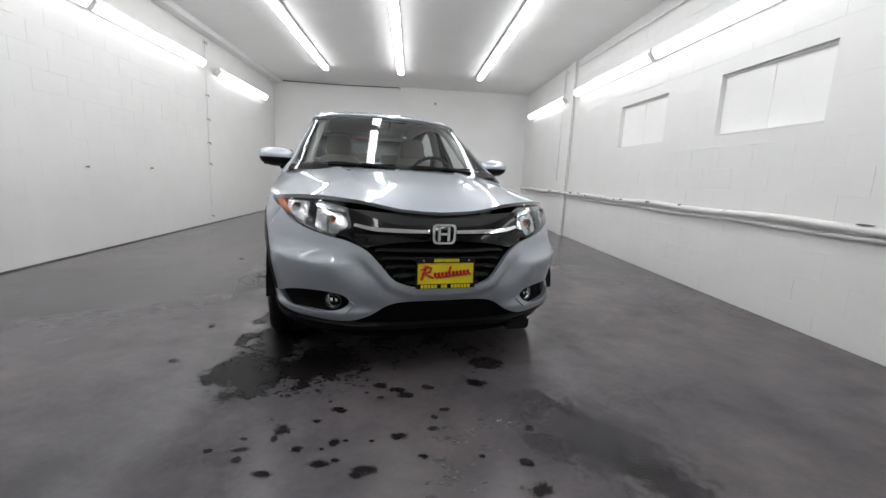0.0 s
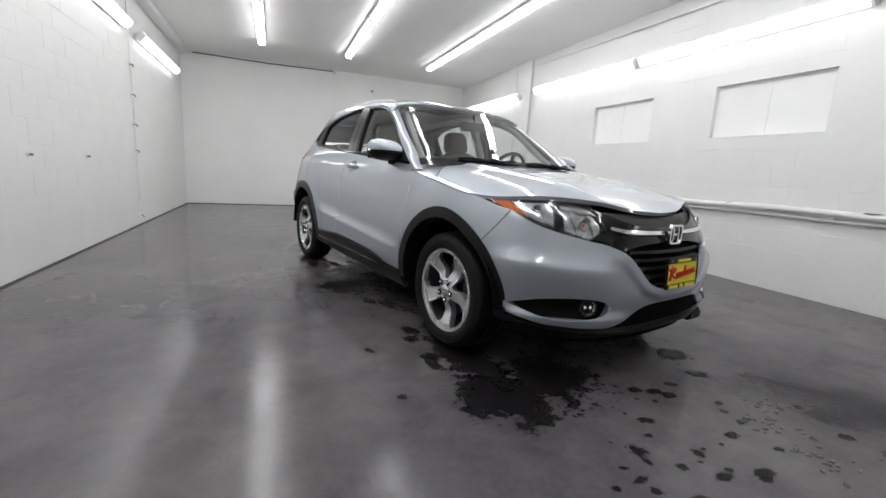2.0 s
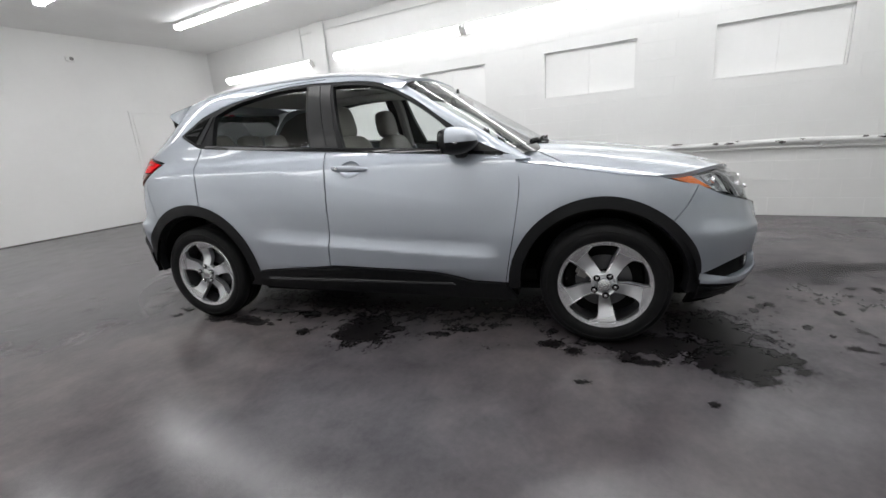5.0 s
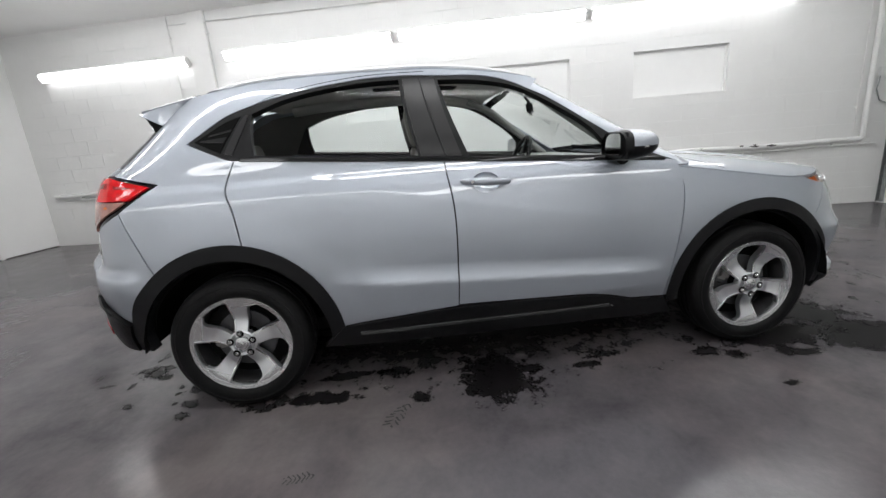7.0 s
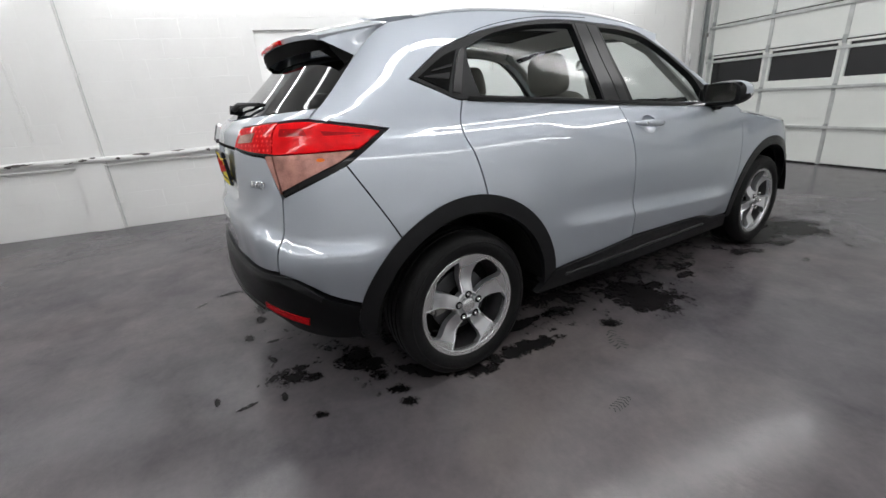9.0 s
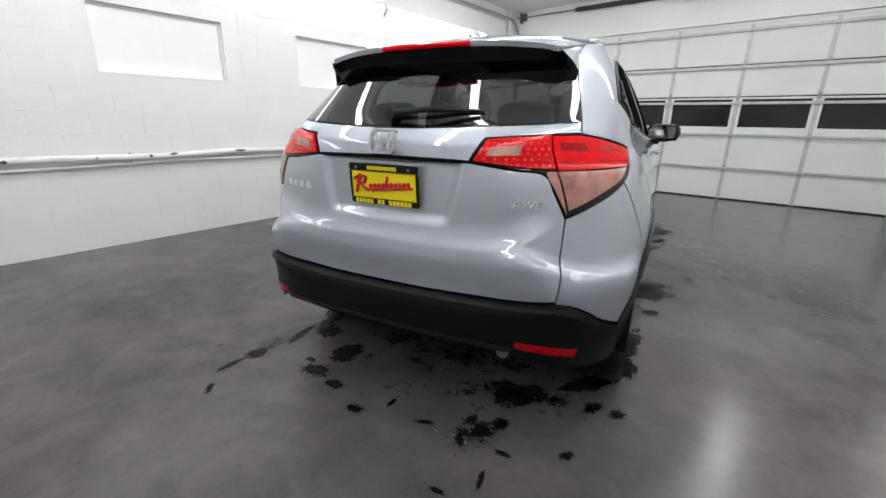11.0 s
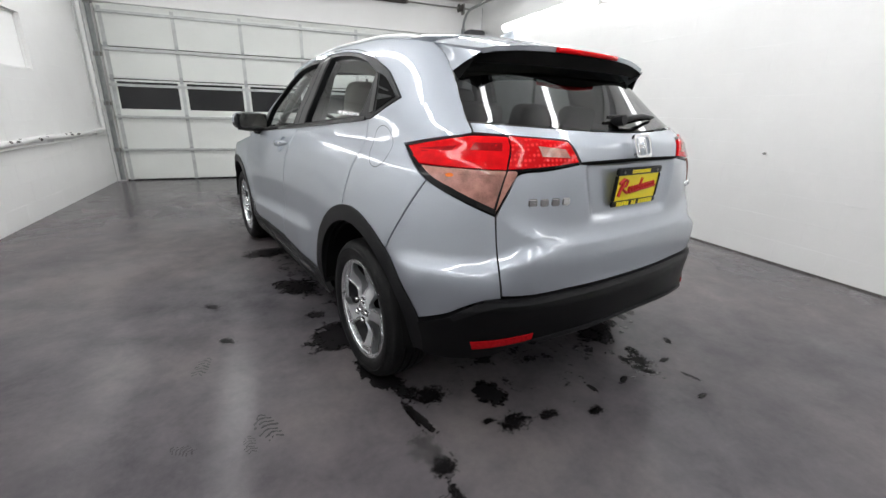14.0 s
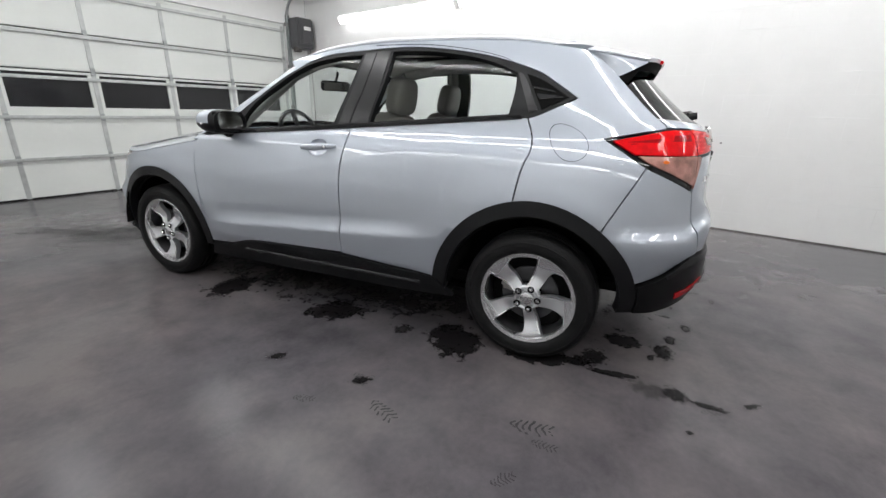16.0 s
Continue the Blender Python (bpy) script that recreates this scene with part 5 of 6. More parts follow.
# tail lamps
for sg in (-1, 1):
    f = (lambda s: s) if sg < 0 else (lambda s: 2 * T0 - s)
    q = lambda pts: smooth_loop([(f(p[0]),) + tuple(p[1:]) for p in pts])
    lampn = panel("tail_lamp", q([(1.60, 1.092, 1), (1.75, 1.116), (1.92, 1.140), (2.04, 1.140), (2.301, 1.126, 1), (2.370, 1.05, 1), (2.22, 1.033), (2.112, 1.020), (2.087, .96), (2.055, .883, 1), (1.90, .938), (1.775, .985)]), skin, GLOSS_BLACK, car, lift=-.003, depth=.03, label="red and clear wraparound tail lamp with black edge")[0]
    panel("red_lens", q([(1.640, 1.086, 1), (1.75, 1.107), (1.92, 1.132), (2.054, 1.132, 1), (2.063, 1.032, 1), (1.722, 1.036, 1)]), skin, RED_LENS, lampn, lift=.007, depth=.01, gap=0, label="red lens")
    panel("red_lens", q([(2.060, 1.136, 1), (2.294, 1.121, 1), (2.352, 1.056, 1), (2.20, 1.042), (2.07, 1.034, 1)]), skin, RED_DOTS, lampn, lift=.007, depth=.01, gap=0, label="red lens")
    panel("clear_lens", q([(1.738, 1.030, 1), (2.064, 1.028, 1), (2.046, .907, 1), (1.90, .962), (1.80, .998)]), skin, CLEAR_LENS, lampn, lift=.006, depth=.01, gap=0, label="frosted clear lens")
    panel("clear_lens", q([(2.070, 1.028, 1), (2.106, 1.022), (2.083, .965), (2.054, .895, 1)]), skin, CLEAR_LENS, lampn, lift=.006, depth=.01, gap=0, label="frosted clear lens")
    panel("reverse_lens", q([(2.165, 1.106, 1), (2.278, 1.098, 1), (2.305, 1.070, 1), (2.185, 1.074, 1)]), skin, CLEAR_LENS, lampn, lift=.010, depth=.004, gap=0, label="pale reversing lens")
    # two darker red patches paint the shadows inside the red lens
    panel("lens_shadow", q([(1.70, 1.083, 1), (1.80, 1.094), (1.86, 1.100, 1), (1.845, 1.084, 1), (1.78, 1.080), (1.715, 1.072, 1)]), skin, SHADED_RED, lampn, lift=.0075, depth=.0004, gap=0, label="darker red patch for the shadow in the lens")
    panel("lens_shadow", q([(1.93, 1.112, 1), (2.03, 1.114, 1), (2.03, 1.090, 1), (1.91, 1.088, 1)]), skin, SHADED_RED, lampn, lift=.0075, depth=.0004, gap=0, label="darker red patch for the shadow in the lens")
    panel("bulb", smooth_loop([(f(1.866 + .016 * math.cos(a)), 1.0075 + .006 * math.sin(a)) for a in (2 * math.pi * k / 10 for k in range(10))]), skin, AMBER, lampn, lift=.0068, depth=.0004, gap=0, label="dim amber bulb")
    for k in range(6):
        z = 1.016 - k * .017
        panel("lens_rib", q([((1.895 if k < 2 else 1.80 + .048 * k), z, 1), (2.056 - .002 * k, z, 1), (2.056 - .002 * k, z - .004, 1), ((1.895 if k < 2 else 1.81 + .048 * k), z - .004, 1)]), skin, CLEAR_LENS, lampn, lift=.0085, depth=.002, gap=0)
    for k in range(2):
        panel("light_bar", q([(1.69 + k * .02, 1.052 + k * .024, 1), (2.04, 1.056 + k * .024, 1), (2.04, 1.061 + k * .024, 1), (1.68 + k * .02, 1.057 + k * .024, 1)]), skin, RED_LENS, lampn, lift=.0078, depth=.0004, gap=0)

# rear bumper
corner = [(1.610, .7065, 1), (1.7775, .983, 1), (1.90, .937), (2.055, .879, 1), (2.0705, .78), (2.0845, .605, 1), (2.02, .592), (1.955, .562), (1.89, .524), (1.772, .480, 1)] + arc(RC, RR, 19, 50, 8)
panel("rear_bumper_corner", smooth_loop(corner), skin, PAINT, car, pair=True, step=.02, gap=.0012, label="silver-blue painted bumper corner")
def bumper_skin(s, z):
    """The rear bumper's step: its upper edge leans back to the painted skin."""
    p, q = Vector(skin(s, z)), Vector((0, .6, z))
    return tuple(p + (p - q).normalized() * .015 * (1 - fade(z - .12 * min(0, abs(s - T0) * -1 + .62), .560, .600)))


rear_bumper = panel("rear_bumper", smooth_loop(both([(T0, .600), (2.10, .602), (2.02, .586), (1.955, .555), (1.89, .516), (1.770, .472, 1), (1.790, .40), (1.797, .335, 1), (1.92, .338), (2.06, .368), (2.2, .425), (T0, .448)], T0)), bumper_skin, BUMPER_BLACK, car, lift=.004, depth=.05, step=.018, label="black plastic rear bumper")[0]
# a paler black strip paints the light on the bumper's upper ledge
panel("bumper_top_lit", smooth_loop(both([(T0, .601), (2.10, .603), (2.02, .588), (1.955, .558), (1.90, .524, 1), (1.915, .505, 1), (1.98, .540), (2.06, .566), (2.16, .574), (T0, .574)], T0)), bumper_skin, BLACK_PLASTIC, rear_bumper, lift=.009, depth=.012, step=.02, label="bumper top in a paler black for the light it catches")
panel("rear_valance", smooth_loop(both([(T0, .46), (2.2, .45), (2.0, .41, 1), (2.02, .385, 1), (2.25, .39), (T0, .40)], T0)), skin, DARK, car, lift=-.02, depth=0, gap=0, label="dark lower valance")
panel("skid_lip", smooth_loop(both([(T0, .460), (2.35, .452), (2.2, .440, 1), (2.22, .428, 1), (2.36, .440), (T0, .448)], T0)), skin, BLACK_PLASTIC, car, lift=.026, depth=.02, gap=0, label="black lower lip")
panel("reflector", smooth_loop([(1.975, .430, 1), (2.20, .464, 1), (2.195, .442, 1), (1.985, .400, 1)]), bumper_skin, SHADED_RED, car, pair=True, lift=.009, depth=.01, gap=0, label="red reflector strip")
exhaust = part("exhaust_pipe", tube_bm([(-.42, 1.50, .30), (-.42, 1.75, .32), (-.43, 1.90, .31)], .024, 14), STEEL, car, "steel exhaust tip")

# dealer plates: the printing is drawn as plain strokes
def plate(name, m):
    p = tagged(empty(name, m, car))
    p["label"] = "yellow dealer plate in a black frame with red strokes"
    part("backing", box_bm(-.152, .152, -.008, 0, -.076, .076, .008), YELLOW, p, smooth=False)
    fr = bmesh.new()
    box_bm(-.157, .157, -.014, .002, .050, .080, .004, bm=fr)
    box_bm(-.157, .157, -.014, .002, -.080, -.056, .004, bm=fr)
    box_bm(-.157, -.149, -.014, .002, -.0555, .0495, .003, bm=fr)
    box_bm(.149, .157, -.014, .002, -.0555, .0495, .003, bm=fr)
    part("plate_frame", fr, BLACK_PLASTIC, p, "black frame", smooth=False)
    for k in range(11):
        x = -.066 + k * .0123
        part("print_bar", box_bm(x, x + .0095, -.0152, -.013, .057, .072), YELLOW, p, smooth=False)
    for k in range(15):
        if k not in (5, 8):
            x = -.132 + k * .0176
            part("print_bar", box_bm(x, x + .0135, -.0152, -.013, -.077, -.059), YELLOW, p, smooth=False)
    for s in (-1, 1):
        part("screw", tube_bm([(s * .12, -.016, .064), (s * .12, -.013, .064)], .006, 10), STEEL, p, smooth=False)
    pts = []
    for k in range(130):
        u = k / 129
        pts.append((-.062 + .190 * u + .007 * math.cos(u * 62), -.010, -.014 + .018 * u + (.012 - .002 * u) * math.sin(u * 62)))
    part("script_stroke", tube_bm(pts, .0058, 6), RED_PRINT, p, "red brush stroke")
    part("script_stroke", tube_bm([(-.128, -.010, -.036), (-.118, -.010, -.005), (-.106, -.010, .030)], .0075, 6), RED_PRINT, p, "red brush stroke")
    part("script_stroke", tube_bm([(-.134, -.010, .018), (-.105, -.010, .034), (-.078, -.010, .026), (-.085, -.010, .006), (-.112, -.010, -.002), (-.088, -.010, -.016), (-.066, -.010, -.026)], .0065, 6), RED_PRINT, p, "red brush stroke")
    part("script_stroke", tube_bm([(.012, -.010, -.006), (.020, -.010, .018), (.024, -.010, .034)], .0055, 6), RED_PRINT, p, "red brush stroke")
    return p


plate("front_plate", pose(0, -2.155, .553, -3, 0, 0) @ Matrix.Scale(.96, 4))
plate("rear_plate", pose(0, 2.050, .957, 4, 0, 180) @ Matrix.Scale(.92, 4))
for k in range(4):
    p = Vector(skin(T0 + .535 - k * .046, .925))
    q = Vector(skin(T0 + .52 - k * .046, .925))
    part("name_bar", box_bm(-.017, .017, -.005, .005, -.014, .014, .004), CHROME, car, "chrome name bar", m=Matrix.Translation(p) @ pose(0, 0, 0, 0, 0, math.degrees(math.atan2(q.y - p.y, q.x - p.x))))
txt = bpy.data.curves.new("lettering", "FONT")
txt.body, txt.size, txt.extrude, txt.shear, txt.align_x = "AWD", .042, .002, .25, "CENTER"
tmp = bpy.data.objects.new("lettering", txt)
me = bpy.data.meshes.new_from_object(tmp)
bpy.data.objects.remove(tmp)
me.materials.clear()
me.materials.append(CHROME)
p = Vector(skin(T0 - .535, .912))
q = Vector(skin(T0 - .50, .912))
put("lettering", me, car, "chrome lettering that reads AWD", Matrix.Translation(p + Vector((-.003, .006, 0))) @ pose(0, 0, 0, 0, 0, math.degrees(math.atan2(p.y - q.y, p.x - q.x))) @ pose(0, 0, 0, 90, 0, 0))

# hidden shell, wheel wells, floor pan
shell = [(-.0 + N0, 1.0 - .18), (-2.3, .82), (-1.9, .83), (-1.4, .85), (-1.0, .93), (-.6, 1.0), (.2, 1.07), (1.2, 1.13), (1.7, 1.10), (2.2, 1.05), (T0, 1.04), (T0, .42), (1.84, .42)]
shell += arc(RC, .43, 16, 180, 20, .30) + arc(FC, .42, 0, 180, 20, .30) + [(-1.8, .25), (-2.3, .24), (N0, .24)]
panel("inner_shell", shell, skin, DARK, car, pair=True, lift=-.05, depth=0, gap=0, step=.08)
pan = bmesh.new()
box_bm(-.60, .60, -1.95, 1.45, .20, .26, .02, bm=pan)
box_bm(-.58, .58, 1.40, 1.85, .33, .40, .02, bm=pan)
box_bm(-.82, .82, -.86, .86, .22, .30, .02, bm=pan)
part("floor_pan", pan, DARK, car, "dark underbody", smooth=False)
for c in (-1.305, 1.305):
    for sg in (-1, 1):
        bm = bmesh.new()
        a = [(c + .425 * math.cos(t), .32 + .425 * math.sin(t)) for t in (math.pi * (k / 20 * .97 + .015) for k in range(21))]
        o = [bm.verts.new((sg * .862, y, z)) for y, z in a]
        i = [bm.verts.new((sg * .50, y, z)) for y, z in a]
        for k in range(20):
            bm.faces.new((o[k], o[k + 1], i[k + 1], i[k]))
        bm.faces.new(i)
        part("wheel_well", bm, DARK, car, "dark wheel well")
boot = bmesh.new()
box_bm(-.56, .56, -1.2, -.85, .5, .92, .03, bm=boot)
part("engine_block", boot, DARK, car, "dark engine bay", smooth=False)


# wheels
def wheel():
    w = empty("wheel", None, car)
    prof = [(-.016, .230), (-.030, .243), (-.037, .264), (-.036, .285), (-.028, .308), (-.010, .323), (.012, .3275), (.030, .3285), (.031, .320), (.040, .320), (.041, .3295),
            (.066, .330), (.067, .320), (.078, .320), (.079, .330), (.104, .3295), (.105, .320), (.114, .320), (.115, .3285), (.135, .3275), (.157, .323), (.174, .305), (.180, .275), (.172, .24), (.158, .215)]
    part("tyre", lathe_bm(prof, 72), RUBBER, w, "black rubber tyre")
    ring = bmesh.new()
    lathe_bm([(-.0355, .286), (-.0375, .289), (-.0350, .292)], 60, bm=ring)
    part("sidewall_ring", ring, RUBBER, w)
    part("rim", lathe_bm([(-.014, .222), (-.022, .224), (-.0245, .2215), (-.021, .205), (-.013, .202), (.006, .201)], 64), MACHINED, w, "machined alloy rim")
    # barrel and brake disc take the darkened alloy: shade put into their colour
    part("barrel", lathe_bm([(.006, .204), (.03, .203), (.10, .196), (.155, .214)], 64), SHADED_ALLOY, w, "dull alloy barrel")
    part("drum", lathe_bm([(.085, .0005), (.085, .195), (.10, .196)], 40), DARK, w)
    part("brake_disc", lathe_bm([(.070, .060), (.062, .065), (.060, .142), (.070, .142)], 48), SHADED_ALLOY, w, "brake disc darkened for the shade behind the spokes")
    part("caliper", box_bm(.035, .085, .075, .150, -.02, .085, .015), STEEL, w, "steel brake caliper")

    def dish(y, z):
        r = math.hypot(y, z)
        return (-.018 + .03 * math.exp(-((r - .115) / .055) ** 2) * 1.0 + (.004 if r < .05 else 0), y, z)
    left = [(.040, -.60), (.060, -.42), (.085, -.28), (.12, -.21), (.16, -.18), (.19, -.17), (.213, -.19)]
    right = [(.213, .56), (.200, .46), (.184, .33), (.165, .29), (.14, .30), (.10, .37), (.07, .48), (.040, .66)]
    outline = [(-r * math.sin(t), r * math.cos(t)) for r, t in left]
    outline = [outline[0] + (1,)] + outline[1:-1] + [outline[-1] + (1,)] + [(-.213 * math.sin(t), .213 * math.cos(t)) for t in (0, .17, .34)]
    tail = [(-r * math.sin(t), r * math.cos(t)) for r, t in right]
    outline += [tail[0] + (1,)] + tail[1:-1] + [tail[-1] + (1,)]
    loop = smooth_loop(outline, n=4)
    v, n, f = sheet(loop, dish, (), .012, .030, 0, lambda p: (-1, 0, 0))
    me = mesh_from("spoke", v, f, ALLOY, True, n)
    tip = [(-.2125 * math.sin(t), .2125 * math.cos(t)) for t in (-.14, .02, .18, .34, .50)]
    tip = [tip[0] + (1,)] + tip[1:-1] + [tip[-1] + (1,)] + [(-r * math.sin(t), r * math.cos(t)) for r, t in ((.200, .42), (.186, .28), (.176, .10))] + [(-.172 * math.sin(-.12), .172 * math.cos(-.12), 1)]
    v, n, f = sheet(smooth_loop(tip, n=4), dish, (), .015, .004, .0012, lambda p: (-1, 0, 0))
    me2 = mesh_from("spoke_face", v, f, MACHINED, True, n)
    ridge = [(-r * math.sin(t + .004), r * math.cos(t + .004)) for r, t in left[1:]] + [(-r * math.sin(t + .0065 / r), r * math.cos(t + .0065 / r)) for r, t in reversed(left[1:])]
    v, n, f = sheet(ridge, dish, (), .02, .004, .0035, lambda p: (-1, 0, 0))
    me3 = mesh_from("spoke_ridge", v, f, CHROME, True, n)
    for k in range(5):
        m = pose(0, 0, 0, 72 * k + 8, 0, 0)
        put("spoke", me, w, "", m)
        put("spoke_face", me2, w, "", m)
        put("spoke_ridge", me3, w, "", m)
        a = radians(72 * k + 8)
        # a raised dark disc round each nut paints the shade of its hole
        part("lug_hole_shade", lathe_bm([(-.0135, .0175), (-.0145, .0165), (-.0140, .0005)], 16), DARK, w, m=pose(-.006, -.054 * math.sin(a), .054 * math.cos(a)))
        part("lug_nut", lathe_bm([(.004, .0115), (-.014, .0110), (-.021, .007), (-.022, .0005)], 10), CHROME, w, m=pose(-.010, -.054 * math.sin(a), .056 * math.cos(a)))
    for o in [q for q in w.children if q.name.split(".")[0] in ("rim", "barrel", "spoke", "spoke_face", "spoke_ridge")]:
        o.matrix_basis = o.matrix_basis @ Matrix.Diagonal((1, 1.055, 1.055, 1))
    part("hub", lathe_bm([(.02, .066), (-.008, .064), (-.012, .058), (-.004, .044), (-.006, .035)], 40), ALLOY, w)
    part("centre_cap", lathe_bm([(-.010, .035), (-.018, .032), (-.021, .026), (-.022, .0005)], 32), MACHINED, w, "plain centre cap")
    part("valve", tube_bm([(-.02, .195, -.03), (-.036, .185, -.028)], .004, 6), RUBBER, w)
    return w


w0 = wheel()
w0.name = "front_wheel"
w0.matrix_basis = pose(-.828, -1.305, .3265, 20, 0, 0)
for name, x, y, spin in (("rear_wheel", -.828, 1.305, -8), ("front_wheel", .828, -1.305, 30), ("rear_wheel", .828, 1.305, 12)):
    w = copy_thing(w0, pose(x, y, .3265, spin, 0, 0) if x < 0 else pose(x, y, .3265, 0, 0, 180) @ pose(0, 0, 0, spin, 0, 0))
    w.name = name

# door mirrors
def mirror_shell(y0, y1, z0, z1, sg, grow=1.0):
    bm = bmesh.new()
    bmesh.ops.create_uvsphere(bm, u_segments=36, v_segments=24, radius=1)
    for v in bm.verts:
        x, y, z = v.co
        sx = math.copysign(abs(x) ** .72, x)
        sz = math.copysign(abs(z) ** .80, z)
        v.co = (sx * .128 * grow, y * (.10 if y > 0 else .125) + .02 * sg * -sx, (sz * (.070 if y > 0 else .070 - .012 * y * y) + .006 * sx * sg) * grow)
    for co, no in (((0, y0, 0), (0, -1, 0)), ((0, y1, 0), (0, 1, 0)), ((0, 0, z0), (0, 0, -1)), ((0, 0, z1), (0, 0, 1))):
        bmesh.ops.bisect_plane(bm, geom=bm.verts[:] + bm.edges[:] + bm.faces[:], plane_co=co, plane_no=no, clear_outer=True)
    return bm


for sg in (-1, 1):
    mir = empty("door_mirror", pose(sg * .878, -.562, 1.103), car)
    mir["label"] = "silver-blue door mirror with a black base"
    part("cap", mirror_shell(-1, .018, -.004, 1, sg), PAINT, mir, "silver-blue cap")
    part("lower_shell", mirror_shell(-1, .018, -1, -.005, sg), BLACK_PLASTIC, mir)
    part("rear_rim", mirror_shell(.019, .050, -1, 1, sg), BLACK_PLASTIC, mir)
    bm = bmesh.new()
    loop = rounded([(-.096, -.048), (.096, -.048), (.094, .050), (-.092, .050)], .035, 5)
    bm.faces.new([bm.verts.new((p[0], .047, p[1])) for p in loop])
    bmesh.ops.solidify(bm, geom=bm.faces[:], thickness=.003)
    part("mirror_glass", bm, CHROME, mir, "mirror glass", smooth=False, m=pose(0, .004, 0, 0, 0, 0) @ pose(0, .004, .003, 3, 0, sg * 7))
    part("mirror_back", box_bm(-.104, .104, .036, .043, -.058, .058, .003), BLACK_PLASTIC, mir, smooth=False)
    part("turn_strip", tube_bm([(sg * .0, -.119, -.012), (sg * .06, -.108, -.012), (sg * .108, -.070, -.010), (sg * .128, -.025, -.008)], .006, 8), CHROME, mir, "pale indicator strip")
    part("arm", tube_bm([(-sg * .03, -.01, -.06), (-sg * .085, -.04, -.070), (-sg * .14, -.09, -.070)], .03, 10, radii=[.03, .026, .040]), BLACK_PLASTIC, mir)

# front wipers
for x0, x1 in ((-.52, -.05), (.08, .56)):
    wp = empty("front_wiper", None, car)
    p = [(x0 + (x1 - x0) * k / 8) for k in range(9)]
    pts = [(x, SCREEN(1.075) - .012 + .22 * (1 - max(1 - (abs(x) / .78) ** 2.5, 0) ** .4), 1.073 + .006 * math.sin(k)) for k, x in enumerate(p)]
    part("blade", tube_bm(pts, .008, 6), RUBBER, wp)
    part("arm", tube_bm([(pts[-1][0], pts[-1][1] - .03, 1.055), (pts[4][0], pts[4][1] - .012, 1.08)], .009, 6), BLACK_PLASTIC, wp)


# cabin: seats, dashboard, wheel
def cushion_bm(w, d, h, power=.42, taper=1.0, bulge=0.0):
    """A padded block with soft edges that narrows upwards; it stands on its origin."""
    bm = bmesh.new()
    bmesh.ops.create_uvsphere(bm, u_segments=32, v_segments=20, radius=1)
    for v in bm.verts:
        x, y, z = (math.copysign(abs(c) ** power, c) for c in v.co)
        k = (z + 1) / 2
        f = 1 + (taper - 1) * k
        v.co = (x * w / 2 * f, y * d / 2 + bulge * (1 - (x * x)) * .5, k * h)
    return bm


def seat(x, y):
    s = empty("front_seat", pose(x, y, 0), car)
    s["label"] = "grey leather front seat with headrest"
    part("cushion", cushion_bm(.52, .56, .18, .4), SEAT, s, m=pose(0, -.03, .44))
    part("backrest", cushion_bm(.54, .17, .68, .45, .80), SEAT, s, m=pose(0, .22, .52, -16, 0, 0))
    part("headrest", cushion_bm(.275, .115, .215, .55, .84), SEAT, s, m=pose(0, .425, 1.165, -10, 0, 0))
    for q in (-.06, .06):
        part("headrest_post", tube_bm([(q, .405, 1.10), (q, .425, 1.20)], .006, 8), CHROME, s)
    return s


seat(-.37, -.08)
seat(.37, -.08)
bench = empty("rear_seat", pose(0, 1.05, 0), car)
bench["label"] = "grey leather rear bench with headrests"
part("cushion", cushion_bm(.98, .50, .18, .35), SEAT, bench, m=pose(0, -.06, .50))
for x0, x1 in ((-.49, -.175), (-.165, .165), (.175, .49)):
    part("backrest", cushion_bm(x1 - x0, .14, .56, .38), SEAT, bench, m=pose((x0 + x1) / 2, .18, .60, -22, 0, 0))
    part("headrest", cushion_bm(.24, .09, .15, .5), SEAT, bench, m=pose((x0 + x1) / 2, .39, 1.11, -14, 0, 0))
for sg in (-1, 1):
    pts = [eave(-.15 + .19 * k) for k in range(10)]
    part("roof_side_lining", tube_bm([(-sg * (p[0] + .055), p[1], p[2] - .028) for p in pts], .045, 10), HEADLINER, car, "grey roof edge lining")
dash = bmesh.new()
prof = [(-.98, .98), (-.80, 1.035), (-.55, 1.045), (-.42, 1.02), (-.38, .95), (-.40, .80), (-.48, .62), (-.98, .6)]
va = [[dash.verts.new((x, y, z)) for y, z in prof] for x in (-.70, .70)]
for k in range(len(prof)):
    dash.faces.new((va[0][k], va[0][(k + 1) % len(prof)], va[1][(k + 1) % len(prof)], va[1][k]))
dash.faces.new(va[0][::-1])
dash.faces.new(va[1])
bmesh.ops.bevel(dash, geom=dash.edges[:], offset=.02, segments=2, affect="EDGES")
part("dashboard", dash, TRIM_GREY, car, "dark dashboard")
sw = empty("steering_wheel", pose(.37, -.42, 1.0, 24, 0, 0), car)
part("wheel_rim", tube_bm([(.185 * math.cos(a), 0, .185 * math.sin(a)) for a in (2 * math.pi * k / 32 for k in range(33))], .015, 8, caps=False), BLACK_PLASTIC, sw)
part("boss", box_bm(-.08, .08, -.03, .02, -.07, .06, .02), BLACK_PLASTIC, sw)
for a in (0, 180, 270):
    part("wheel_spoke", box_bm(.05, .18, -.012, .008, -.02, .02, .006), BLACK_PLASTIC, sw, m=pose(0, 0, 0, 0, a, 0))
rv = empty("rear_view_mirror", pose(0, -.40, 1.35, -8, 0, -20), car)
part("housing", box_bm(-.12, .12, -.02, .02, -.035, .035, .012), BLACK_PLASTIC, rv)
